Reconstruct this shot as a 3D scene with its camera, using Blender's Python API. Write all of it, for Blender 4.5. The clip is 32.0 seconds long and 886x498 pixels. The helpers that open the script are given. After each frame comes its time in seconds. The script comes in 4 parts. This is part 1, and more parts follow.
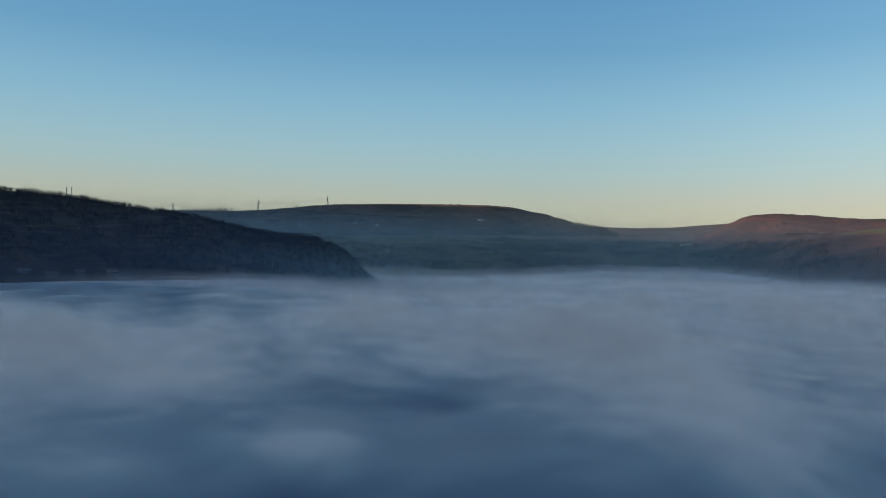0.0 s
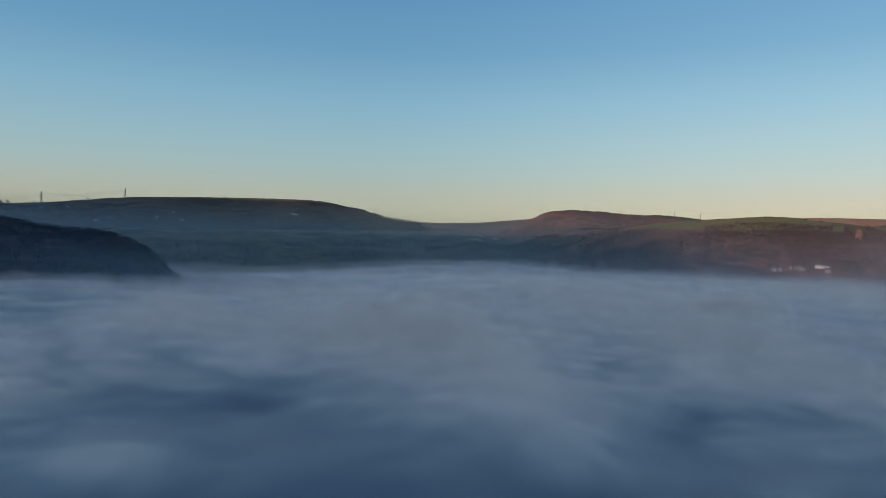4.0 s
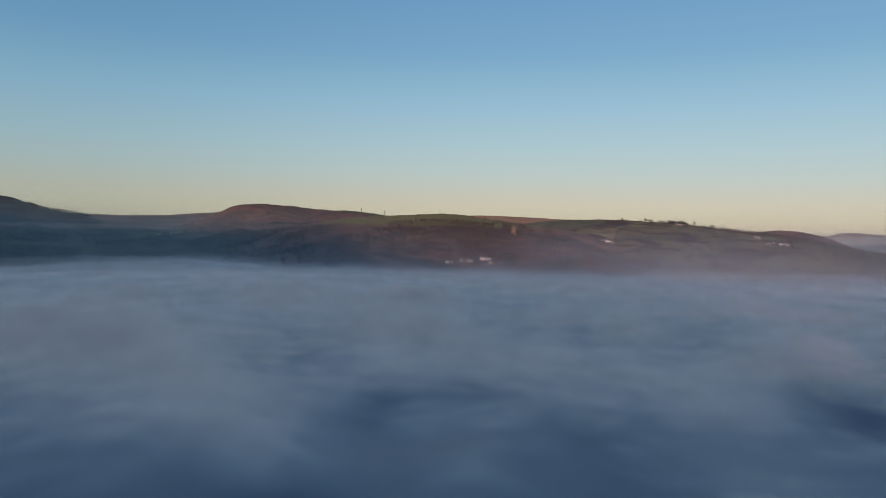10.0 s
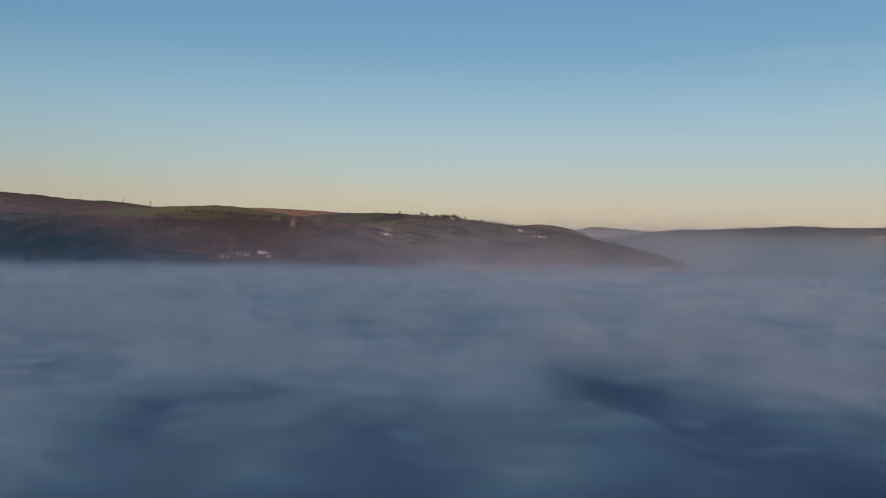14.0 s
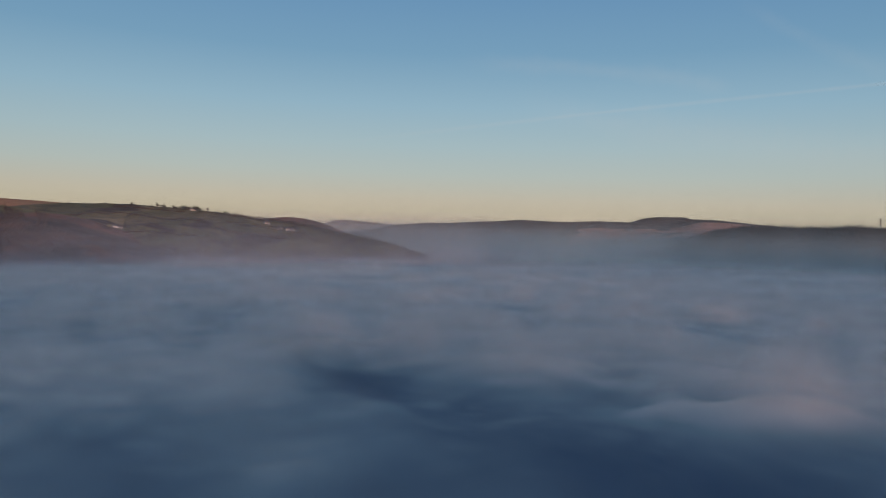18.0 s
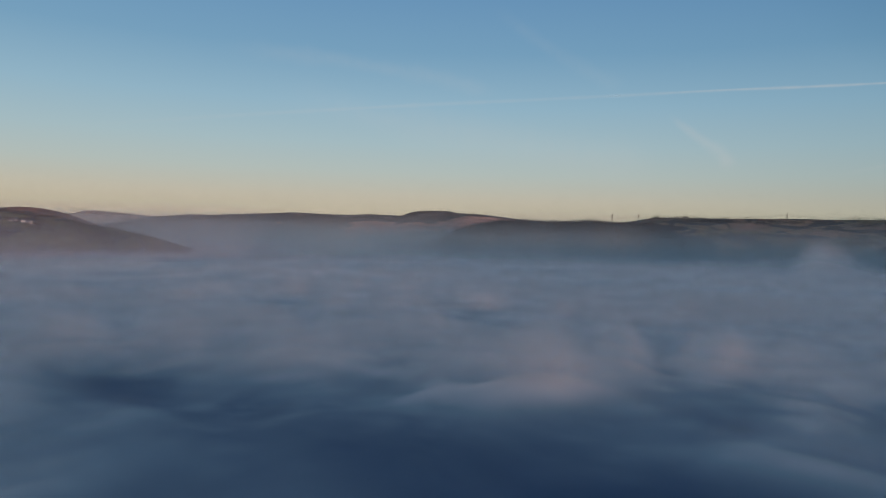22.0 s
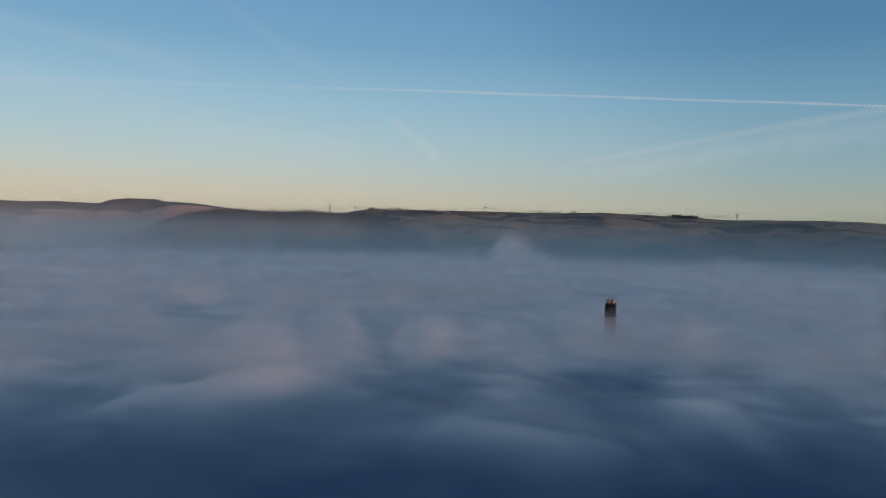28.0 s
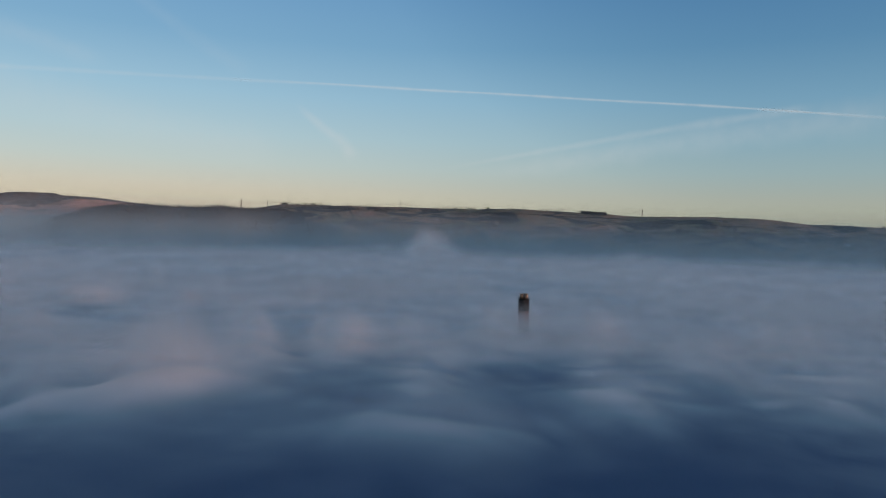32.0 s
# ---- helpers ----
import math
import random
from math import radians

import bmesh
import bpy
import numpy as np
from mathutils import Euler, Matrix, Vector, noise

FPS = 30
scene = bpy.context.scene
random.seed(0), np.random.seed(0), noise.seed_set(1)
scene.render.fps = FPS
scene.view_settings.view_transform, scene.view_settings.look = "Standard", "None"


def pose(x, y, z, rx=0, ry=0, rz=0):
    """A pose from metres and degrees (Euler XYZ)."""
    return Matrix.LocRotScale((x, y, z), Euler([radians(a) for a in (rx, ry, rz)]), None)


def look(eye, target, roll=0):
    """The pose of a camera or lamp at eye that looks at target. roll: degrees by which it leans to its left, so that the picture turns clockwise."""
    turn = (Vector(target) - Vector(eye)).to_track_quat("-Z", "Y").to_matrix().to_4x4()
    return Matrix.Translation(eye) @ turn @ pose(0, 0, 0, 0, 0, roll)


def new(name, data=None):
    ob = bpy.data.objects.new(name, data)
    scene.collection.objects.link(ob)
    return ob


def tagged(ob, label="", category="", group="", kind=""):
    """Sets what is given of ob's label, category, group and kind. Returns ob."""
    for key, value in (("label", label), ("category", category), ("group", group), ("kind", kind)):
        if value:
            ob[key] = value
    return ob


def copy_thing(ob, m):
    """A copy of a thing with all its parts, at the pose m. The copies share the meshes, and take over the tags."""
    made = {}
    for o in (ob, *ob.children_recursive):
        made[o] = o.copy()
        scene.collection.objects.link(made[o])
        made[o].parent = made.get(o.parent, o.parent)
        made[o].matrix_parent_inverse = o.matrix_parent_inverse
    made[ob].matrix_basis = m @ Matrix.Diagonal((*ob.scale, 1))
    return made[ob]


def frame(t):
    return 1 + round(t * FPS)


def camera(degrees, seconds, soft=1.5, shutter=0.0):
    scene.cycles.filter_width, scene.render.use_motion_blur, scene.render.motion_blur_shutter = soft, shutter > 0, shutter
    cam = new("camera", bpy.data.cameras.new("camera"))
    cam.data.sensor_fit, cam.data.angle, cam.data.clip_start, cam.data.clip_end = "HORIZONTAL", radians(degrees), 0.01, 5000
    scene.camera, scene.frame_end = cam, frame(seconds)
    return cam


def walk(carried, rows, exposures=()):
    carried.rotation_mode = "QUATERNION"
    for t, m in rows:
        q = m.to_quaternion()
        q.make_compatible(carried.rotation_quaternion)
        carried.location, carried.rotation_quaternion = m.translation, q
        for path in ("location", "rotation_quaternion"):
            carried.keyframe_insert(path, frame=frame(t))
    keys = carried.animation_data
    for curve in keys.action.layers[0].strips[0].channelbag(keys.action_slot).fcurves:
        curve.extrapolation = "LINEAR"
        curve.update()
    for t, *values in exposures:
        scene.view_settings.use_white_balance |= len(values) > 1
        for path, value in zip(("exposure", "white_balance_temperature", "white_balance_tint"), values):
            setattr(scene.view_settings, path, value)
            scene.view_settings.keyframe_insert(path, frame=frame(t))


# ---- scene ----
FOV = 64.70
EYE = (0.0, 0.0, 120.0)
# seconds, heading clockwise from +y, tilt, lean (degrees)
PATH = [
    (0, 0.00, -1.25, 1.48), (0.5, 1.86, -1.26, 1.44), (1, 3.78, -1.28, 1.49), (1.5, 5.56, -1.29, 1.55),
    (2, 7.52, -1.31, 1.57), (2.5, 9.31, -1.32, 1.58), (3, 11.19, -1.31, 1.51), (3.5, 13.08, -1.30, 1.43),
    (5.5, 21.03, -1.26, 1.53), (6, 22.94, -1.24, 1.61), (6.5, 25.00, -1.24, 1.66), (7, 26.92, -1.21, 1.71),
    (7.5, 29.14, -1.18, 1.71), (8, 30.98, -1.18, 1.69), (8.5, 32.46, -1.12, 1.67), (9, 35.04, -1.12, 1.73),
    (9.5, 37.43, -1.09, 1.74), (10, 40.02, -1.07, 1.70), (10.5, 42.14, -1.07, 1.69), (11, 44.44, -1.09, 1.70),
    (11.5, 45.79, -1.11, 1.65), (12, 47.95, -1.13, 1.70), (12.5, 50.39, -1.12, 1.77), (13, 52.85, -1.11, 1.75),
    (13.5, 55.48, -1.11, 1.76), (14, 57.92, -1.10, 1.72), (14.5, 60.51, -1.09, 1.71), (16.5, 70.64, -1.07, 1.77),
    (17, 73.27, -1.07, 1.76), (17.5, 75.72, -1.07, 1.68), (18, 78.34, -1.09, 1.63), (18.5, 80.62, -1.12, 1.66),
    (19, 83.16, -1.08, 1.73), (19.5, 85.58, -1.09, 1.70), (20, 87.96, -1.15, 1.70), (20.5, 90.05, -1.15, 1.67),
    (21, 92.09, -1.19, 1.65), (21.5, 94.51, -1.18, 1.62), (22, 96.79, -1.16, 1.62), (22.5, 99.09, -1.18, 1.63),
    (23, 101.03, -1.18, 1.63), (23.5, 103.52, -1.22, 1.62), (24, 105.60, -1.18, 1.63), (24.5, 107.94, -1.19, 1.62),
    (25, 110.08, -1.18, 1.62), (25.5, 111.96, -1.18, 1.61), (27.5, 117.90, -1.24, 1.57), (28, 119.58, -1.29, 1.66),
    (28.5, 121.29, -1.28, 1.58), (29, 122.07, -1.32, 1.68), (29.5, 122.96, -1.35, 1.71), (30, 123.92, -1.35, 1.63),
    (30.5, 124.69, -1.35, 1.77), (31, 125.59, -1.38, 1.72), (31.5, 126.19, -1.36, 1.76), (32, 126.47, -1.44, 1.66),
]

def bearing(az, el=0.0):
    """Unit direction at a heading and elevation in degrees."""
    a, e = radians(az), radians(el)
    return Vector((math.sin(a) * math.cos(e), math.cos(a) * math.cos(e), math.sin(e)))


cam = camera(FOV, 32.0, soft=0.9)
rows = [(t, look(EYE, Vector(EYE) + bearing(az, el), lean)) for t, az, el, lean in PATH]
walk(cam, rows, [(0, 0.22, 6620, 7), (5, 0.12, 6750, 9), (9, 0.06, 6750, 11), (13, -0.04, 6850, 13), (19, -0.22, 6900, 13), (25, -0.13, 6700, 11), (32, 0.05, 6780, 12)])

# ---- world and sun: a very low sun behind the valley's shaded flank ----
SUN_AZ, SUN_EL = 232.0, 2.0
world = bpy.data.worlds.new("morning_sky")
scene.world = world
world.use_nodes = True
wn, wl = world.node_tree.nodes, world.node_tree.links
wn.clear()
sky = wn.new("ShaderNodeTexSky")
sky.sky_type = "NISHITA"
sky.sun_disc = False
sky.sun_elevation, sky.sun_rotation = radians(SUN_EL), radians(SUN_AZ)
sky.altitude, sky.air_density, sky.dust_density, sky.ozone_density = 120, 1.0, 1.0, 1.0
bg = wn.new("ShaderNodeBackground")
bg.inputs["Strength"].default_value = 0.12
wl.new(sky.outputs[0], bg.inputs["Color"])
# the clear dawn gradient from the warm horizon up to the blue zenith
coord = wn.new("ShaderNodeTexCoord")
parts = wn.new("ShaderNodeSeparateXYZ")
wl.new(coord.outputs["Generated"], parts.inputs[0])
climb = wn.new("ShaderNodeValToRGB")
climb.color_ramp.interpolation = "LINEAR"
wl.new(parts.outputs[2], climb.inputs[0])
SKY = [(0.0, (0.52, 0.48, 0.37)), (0.03, (0.5, 0.5, 0.395)), (0.052, (0.48, 0.505, 0.44)), (0.087, (0.405, 0.525, 0.54)), (0.125, (0.34, 0.515, 0.6)), (0.18, (0.256, 0.466, 0.627)),
       (0.25, (0.162, 0.362, 0.567)), (0.34, (0.115, 0.291, 0.53)), (0.5, (0.175, 0.265, 0.41)), (1.0, (0.252, 0.29, 0.352))]
while len(climb.color_ramp.elements) < len(SKY):
    climb.color_ramp.elements.new(0.5)
for stop, (at, tone) in zip(climb.color_ramp.elements, SKY):
    stop.position, stop.color = at, (*tone, 1)
# the clear sky is deepest about a right angle from the sun
turn_off = wn.new("ShaderNodeVectorMath")
turn_off.operation = "DOT_PRODUCT"
wl.new(coord.outputs["Generated"], turn_off.inputs[0])
turn_off.inputs[1].default_value = bearing(162.0, 40.0)
dim = wn.new("ShaderNodeMapRange")
wl.new(turn_off.outputs["Value"], dim.inputs["Value"])
for key, value in (("From Min", 0.75), ("From Max", 1.0), ("To Min", 1.0), ("To Max", 0.68)):
    dim.inputs[key].default_value = value
shade = wn.new("ShaderNodeVectorMath")
shade.operation = "MULTIPLY"
wl.new(climb.outputs[0], shade.inputs[0])
# and brightest and warmest opposite the sun
facing = wn.new("ShaderNodeVectorMath")
facing.operation = "DOT_PRODUCT"
wl.new(coord.outputs["Generated"], facing.inputs[0])
facing.inputs[1].default_value = bearing(78.0)
opposite = wn.new("ShaderNodeMapRange")
opposite.interpolation_type = "SMOOTHSTEP"
wl.new(facing.outputs["Value"], opposite.inputs["Value"])
for key, value in (("From Min", 0.3), ("From Max", 1.0), ("To Min", 0.87), ("To Max", 1.15)):
    opposite.inputs[key].default_value = value
level = wn.new("ShaderNodeMath")
level.operation = "MULTIPLY"
wl.new(dim.outputs[0], level.inputs[0])
wl.new(opposite.outputs[0], level.inputs[1])
# where the sky is deeper it is bluer, where it is brighter it is warmer
hue = wn.new("ShaderNodeCombineXYZ")
for axis, power in enumerate((1.5, 1.0, 0.75)):
    bend = wn.new("ShaderNodeMath")
    bend.operation = "POWER"
    wl.new(level.outputs[0], bend.inputs[0])
    bend.inputs[1].default_value = power
    wl.new(bend.outputs[0], hue.inputs[axis])
wl.new(hue.outputs[0], shade.inputs[1])
glow = wn.new("ShaderNodeBackground")
wl.new(shade.outputs[0], glow.inputs["Color"])
blend = wn.new("ShaderNodeMixShader")
blend.inputs[0].default_value = 0.93
wl.new(bg.outputs[0], blend.inputs[1])
wl.new(glow.outputs[0], blend.inputs[2])
wout = wn.new("ShaderNodeOutputWorld")
wl.new(blend.outputs[0], wout.inputs["Surface"])

sun_data = bpy.data.lights.new("sun", "SUN")
sun_data.energy, sun_data.angle, sun_data.color = 3.8, radians(1.6), (1.0, 0.63, 0.5)
sun = new("sun", sun_data)
sun.matrix_world = look((0, 0, 600), Vector((0, 0, 600)) - bearing(SUN_AZ, SUN_EL))

scene.cycles.transparent_max_bounces = 72

# ---- materials ----


class Nodes:
    """Short hand for wiring a node material."""

    def __init__(self, name):
        self.mat = bpy.data.materials.new(name)
        self.mat.use_nodes = True
        self.tree = self.mat.node_tree
        self.tree.nodes.clear()
        self.out = self.tree.nodes.new("ShaderNodeOutputMaterial")

    def add(self, kind, **inputs):
        node = self.tree.nodes.new(kind)
        for key, value in inputs.items():
            self.set(node, key.replace("_", " "), value)
        return node

    def set(self, node, key, value):
        slot = node.inputs[int(key) if key.isdigit() else key]
        if isinstance(value, bpy.types.NodeSocket):
            self.tree.links.new(value, slot)
        else:
            slot.default_value = value

    def place(self, sx=1.0, sy=1.0, sz=1.0):
        geo = self.add("ShaderNodeNewGeometry")
        m = self.add("ShaderNodeMapping", Vector=geo.outputs["Position"], Scale=(sx, sy, sz))
        return m.outputs[0]

    def noise(self, vec, scale, detail=4.0, rough=0.55, warp=0.0):
        n = self.add("ShaderNodeTexNoise", Vector=vec, Scale=scale, Detail=detail, Roughness=rough, Distortion=warp)
        return n.outputs["Fac"]

    def ramp(self, fac, stops):
        r = self.add("ShaderNodeValToRGB", Fac=fac)
        el = r.color_ramp.elements
        while len(el) < len(stops):
            el.new(0.5)
        for e, (p, c) in zip(el, stops):
            e.position = p
            e.color = (*c, 1) if len(c) == 3 else c
        return r.outputs["Color"]

    def remap(self, fac, a, b, c=0.0, d=1.0):
        m = self.add("ShaderNodeMapRange", Value=fac)
        m.interpolation_type = "SMOOTHSTEP"
        for k, v in (("From Min", a), ("From Max", b), ("To Min", c), ("To Max", d)):
            m.inputs[k].default_value = v
        return m.outputs[0]

    def math(self, op, a, b):
        m = self.add("ShaderNodeMath")
        m.operation = op
        self.set(m, "0", a)
        self.set(m, "1", b)
        return m.outputs[0]

    def mix(self, fac, a, b):
        m = self.add("ShaderNodeMixRGB")
        self.set(m, "Fac", fac)
        self.set(m, "Color1", a if isinstance(a, bpy.types.NodeSocket) else (*a, 1))
        self.set(m, "Color2", b if isinstance(b, bpy.types.NodeSocket) else (*b, 1))
        return m.outputs[0]

    def finish(self, color, rough=0.9, metal=0.0, bump=None, strength=0.4, depth=0.5):
        p = self.add("ShaderNodeBsdfPrincipled", Base_Color=color if isinstance(color, bpy.types.NodeSocket) else (*color, 1),
                     Roughness=rough, Metallic=metal)
        p.inputs["Specular IOR Level"].default_value = 0.25
        if bump is not None:
            b = self.add("ShaderNodeBump", Height=bump, Strength=strength, Distance=depth)
            self.tree.links.new(b.outputs[0], p.inputs["Normal"])
        self.tree.links.new(p.outputs[0], self.out.inputs["Surface"])
        return self.mat


def land(name, tones, wood=None, wood_cut=(0.55, 0.6), field=None, field_size=110.0, fine=0.05, cap=None):
    """Hill ground: patches of several tones, fine tufts, optional enclosed fields and dark copses."""
    n = Nodes(name)
    pos = n.place()
    big = n.noise(pos, 0.0042, 6, 0.6, 0.6)
    small = n.noise(pos, fine, 5, 0.65)
    c = n.ramp(n.remap(big, 0.3, 0.7), [(i / (len(tones) - 1), t) for i, t in enumerate(tones)])
    if field:
        v = n.add("ShaderNodeTexVoronoi", Vector=n.place(1.0, 1.0, 0.2), Scale=1.0 / field_size)
        v.feature = "F1"
        fc = n.ramp(n.add("ShaderNodeSeparateColor", Color=v.outputs["Color"]).outputs[0],
                    [(i / (len(field) - 1), t) for i, t in enumerate(field)])
        c = n.mix(0.6, c, fc)
        e = n.add("ShaderNodeTexVoronoi", Vector=n.place(1.0, 1.0, 0.2), Scale=1.0 / field_size)
        e.feature = "DISTANCE_TO_EDGE"
        edge = n.math("MULTIPLY", n.remap(e.outputs["Distance"], 0.01, 0.06, 0.8, 0.0), n.remap(n.noise(pos, 0.02, 3), 0.4, 0.6))
        c = n.mix(edge, c, (0.03, 0.03, 0.02))
    if wood:
        wn_ = n.noise(n.place(1.0, 1.0, 2.2), 0.0065, 5, 0.55, 0.8)
        c = n.mix(n.remap(wn_, *wood_cut), c, wood)
    c = n.mix(n.remap(small, 0.35, 0.75, 0.0, 0.55), c, n.mix(0.5, c, (0.015, 0.012, 0.008)))
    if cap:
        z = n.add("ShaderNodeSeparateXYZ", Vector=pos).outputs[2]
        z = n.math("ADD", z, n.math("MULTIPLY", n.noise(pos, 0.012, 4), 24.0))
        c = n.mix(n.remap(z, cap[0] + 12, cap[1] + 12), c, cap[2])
    streak = n.noise(n.place(0.02, 0.02, 0.28), 1.0, 4, 0.6, 0.4)
    c = n.mix(n.remap(streak, 0.5, 0.72, 0.0, 0.35), c, (0.16, 0.11, 0.07))
    return n.finish(c, 0.95, bump=small, strength=0.6, depth=3.0)


def plain(name, color, rough=0.8, metal=0.0, vary=0.25, scale=0.6):
    n = Nodes(name)
    t = n.add("ShaderNodeTexCoord")
    f = n.noise(t.outputs["Object"], scale, 5, 0.6)
    rnd = n.add("ShaderNodeObjectInfo")
    dark = tuple(v * (1 - vary) for v in color)
    light = tuple(min(1.0, v * (1 + vary * 0.7)) for v in color)
    c = n.mix(n.remap(f, 0.3, 0.7), dark, light)
    c = n.mix(n.math("MULTIPLY", rnd.outputs["Random"], 0.3), c, dark)
    return n.finish(c, rough, metal, bump=f, strength=0.15, depth=0.05)


def veil_material(name, color, strength, scale, stretch=1.0, cut=(0.3, 0.7), uv=False, low=0.0):
    """Mist: diffuse and translucent droplets, thinned out by soft noise (and by height on upright veils)."""
    n = Nodes(name)
    fac = n.remap(n.noise(n.place(1.0, 1.0, stretch), scale, 5, 0.5, 0.5), cut[0], cut[1], low, 1.0)
    fac = n.math("MULTIPLY", fac, strength)
    if uv:
        t = n.add("ShaderNodeUVMap")
        s = n.add("ShaderNodeSeparateXYZ", Vector=t.outputs[0])
        fac = n.math("MULTIPLY", fac, n.remap(s.outputs[1], 0.0, 1.0, 1.0, 0.0))
        fac = n.math("MULTIPLY", fac, n.remap(s.outputs[0], 0.0, 0.25, 0.0, 1.0))
        fac = n.math("MULTIPLY", fac, n.remap(s.outputs[0], 0.75, 1.0, 1.0, 0.0))
    d = n.add("ShaderNodeBsdfDiffuse", Color=(*color, 1))
    tr = n.add("ShaderNodeBsdfTranslucent", Color=(*color, 1))
    both = n.add("ShaderNodeMixShader")
    n.set(both, "0", 0.4)
    n.set(both, "1", d.outputs[0])
    n.set(both, "2", tr.outputs[0])
    clear = n.add("ShaderNodeBsdfTransparent")
    m = n.add("ShaderNodeMixShader")
    n.set(m, "0", fac)
    n.set(m, "1", clear.outputs[0])
    n.set(m, "2", both.outputs[0])
    n.tree.links.new(m.outputs[0], n.out.inputs["Surface"])
    return n.mat


BRACKEN, HEATH, GRASS, DRYGRASS = (0.19, 0.09, 0.073), (0.1, 0.062, 0.058), (0.11, 0.118, 0.05), (0.26, 0.21, 0.12)
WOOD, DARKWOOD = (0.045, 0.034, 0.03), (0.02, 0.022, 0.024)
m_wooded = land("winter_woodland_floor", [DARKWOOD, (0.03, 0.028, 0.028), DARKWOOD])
# the shaded face and the sunlit rim are both painted into these tones
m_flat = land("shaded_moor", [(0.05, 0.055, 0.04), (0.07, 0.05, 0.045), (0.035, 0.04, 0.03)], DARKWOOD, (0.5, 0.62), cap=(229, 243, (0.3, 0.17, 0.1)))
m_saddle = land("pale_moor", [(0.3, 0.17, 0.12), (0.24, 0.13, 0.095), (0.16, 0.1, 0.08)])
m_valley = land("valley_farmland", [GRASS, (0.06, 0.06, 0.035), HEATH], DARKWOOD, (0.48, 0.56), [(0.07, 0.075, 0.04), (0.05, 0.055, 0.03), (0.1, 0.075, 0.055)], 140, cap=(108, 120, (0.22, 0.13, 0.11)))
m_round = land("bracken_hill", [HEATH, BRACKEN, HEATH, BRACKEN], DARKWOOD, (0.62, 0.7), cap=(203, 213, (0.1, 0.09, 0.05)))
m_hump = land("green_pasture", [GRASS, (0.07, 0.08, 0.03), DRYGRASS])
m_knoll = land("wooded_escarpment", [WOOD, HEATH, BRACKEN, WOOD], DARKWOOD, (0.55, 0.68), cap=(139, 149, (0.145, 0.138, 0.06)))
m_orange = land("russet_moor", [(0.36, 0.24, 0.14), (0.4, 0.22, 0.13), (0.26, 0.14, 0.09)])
m_farm = land("hill_farmland", [GRASS, DRYGRASS, (0.07, 0.07, 0.035)], WOOD, (0.52, 0.6), [GRASS, (0.1, 0.085, 0.05), (0.06, 0.065, 0.03), DRYGRASS], 95)
m_far = land("distant_moor", [BRACKEN, HEATH, DRYGRASS], WOOD, (0.5, 0.6))
# pink sunlight on the far pastures is put into their colour
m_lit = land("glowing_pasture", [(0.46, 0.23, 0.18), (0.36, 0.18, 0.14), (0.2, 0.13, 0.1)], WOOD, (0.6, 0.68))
m_range = land("far_wooded_moor", [WOOD, (0.06, 0.05, 0.05), (0.08, 0.06, 0.056)], DARKWOOD, (0.42, 0.56))
m_spur = land("dark_spur", [(0.034, 0.033, 0.034), DARKWOOD, WOOD], DARKWOOD, (0.45, 0.6))
m_ridge = land("open_ridge", [(0.26, 0.13, 0.1), (0.34, 0.21, 0.14), (0.12, 0.11, 0.06), (0.22, 0.12, 0.1)], (0.05, 0.045, 0.042), (0.52, 0.58), [(0.32, 0.2, 0.14), (0.13, 0.11, 0.06), (0.26, 0.15, 0.11), (0.14, 0.13, 0.065)], 150)

# ---- terrain ----
_rng = np.random.RandomState(7)
_lat = _rng.rand(256, 256)


def vnoise(x, y):
    """Smooth value noise, -1 to 1, for arrays."""
    xi, yi = np.floor(x).astype(int), np.floor(y).astype(int)
    fx, fy = x - xi, y - yi
    fx, fy = fx * fx * fx * (fx * (fx * 6 - 15) + 10), fy * fy * fy * (fy * (fy * 6 - 15) + 10)
    g = lambda i, j: _lat[(xi + i) % 256, (yi + j) % 256]
    a = g(0, 0) * (1 - fx) + g(1, 0) * fx
    b = g(0, 1) * (1 - fx) + g(1, 1) * fx
    return (a * (1 - fy) + b * fy) * 2 - 1


def fbm(x, y, size, octaves=4, gain=0.5, seed=0.0):
    total, amp, x, y = 0.0, 1.0, x / size + seed * 17.3, y / size + seed * 9.1
    for k in range(octaves):
        total = total + amp * vnoise(x, y)
        x, y, amp = x * 2.03 + 11.7, y * 2.03 + 5.3, amp * gain
    return total


def grid_mesh(name, xyz, uv=False, closed=False):
    """A quad sheet from an array (rows, columns, 3)."""
    r, c, _ = xyz.shape
    idx = np.arange(r * c).reshape(r, c)
    right = np.roll(idx, -1, 1)
    quads = np.stack([idx[:-1], right[:-1], right[1:], idx[1:]], -1)
    if not closed:
        quads = quads[:, :-1]
    quads = quads.reshape(-1, 4)
    me = bpy.data.meshes.new(name)
    me.vertices.add(r * c)
    me.vertices.foreach_set("co", xyz.reshape(-1).astype(np.float32))
    me.loops.add(quads.size)
    me.loops.foreach_set("vertex_index", quads.reshape(-1).astype(np.int32))
    me.polygons.add(len(quads))
    me.polygons.foreach_set("loop_start", np.arange(0, quads.size, 4, dtype=np.int32))
    me.polygons.foreach_set("use_smooth", np.ones(len(quads), bool))
    if uv:
        layer = me.uv_layers.new(name="UVMap")
        u = np.tile(np.linspace(0, 1, c), r)[quads.reshape(-1)]
        v = np.repeat(np.linspace(0, 1, r), c)[quads.reshape(-1)]
        layer.data.foreach_set("uv", np.stack([u, v], -1).reshape(-1).astype(np.float32))
    me.update(calc_edges=True)
    return me


def polar(az, d, z):
    a = np.radians(az)
    return np.stack([d * np.sin(a), d * np.cos(a), z * np.ones_like(d)], -1)


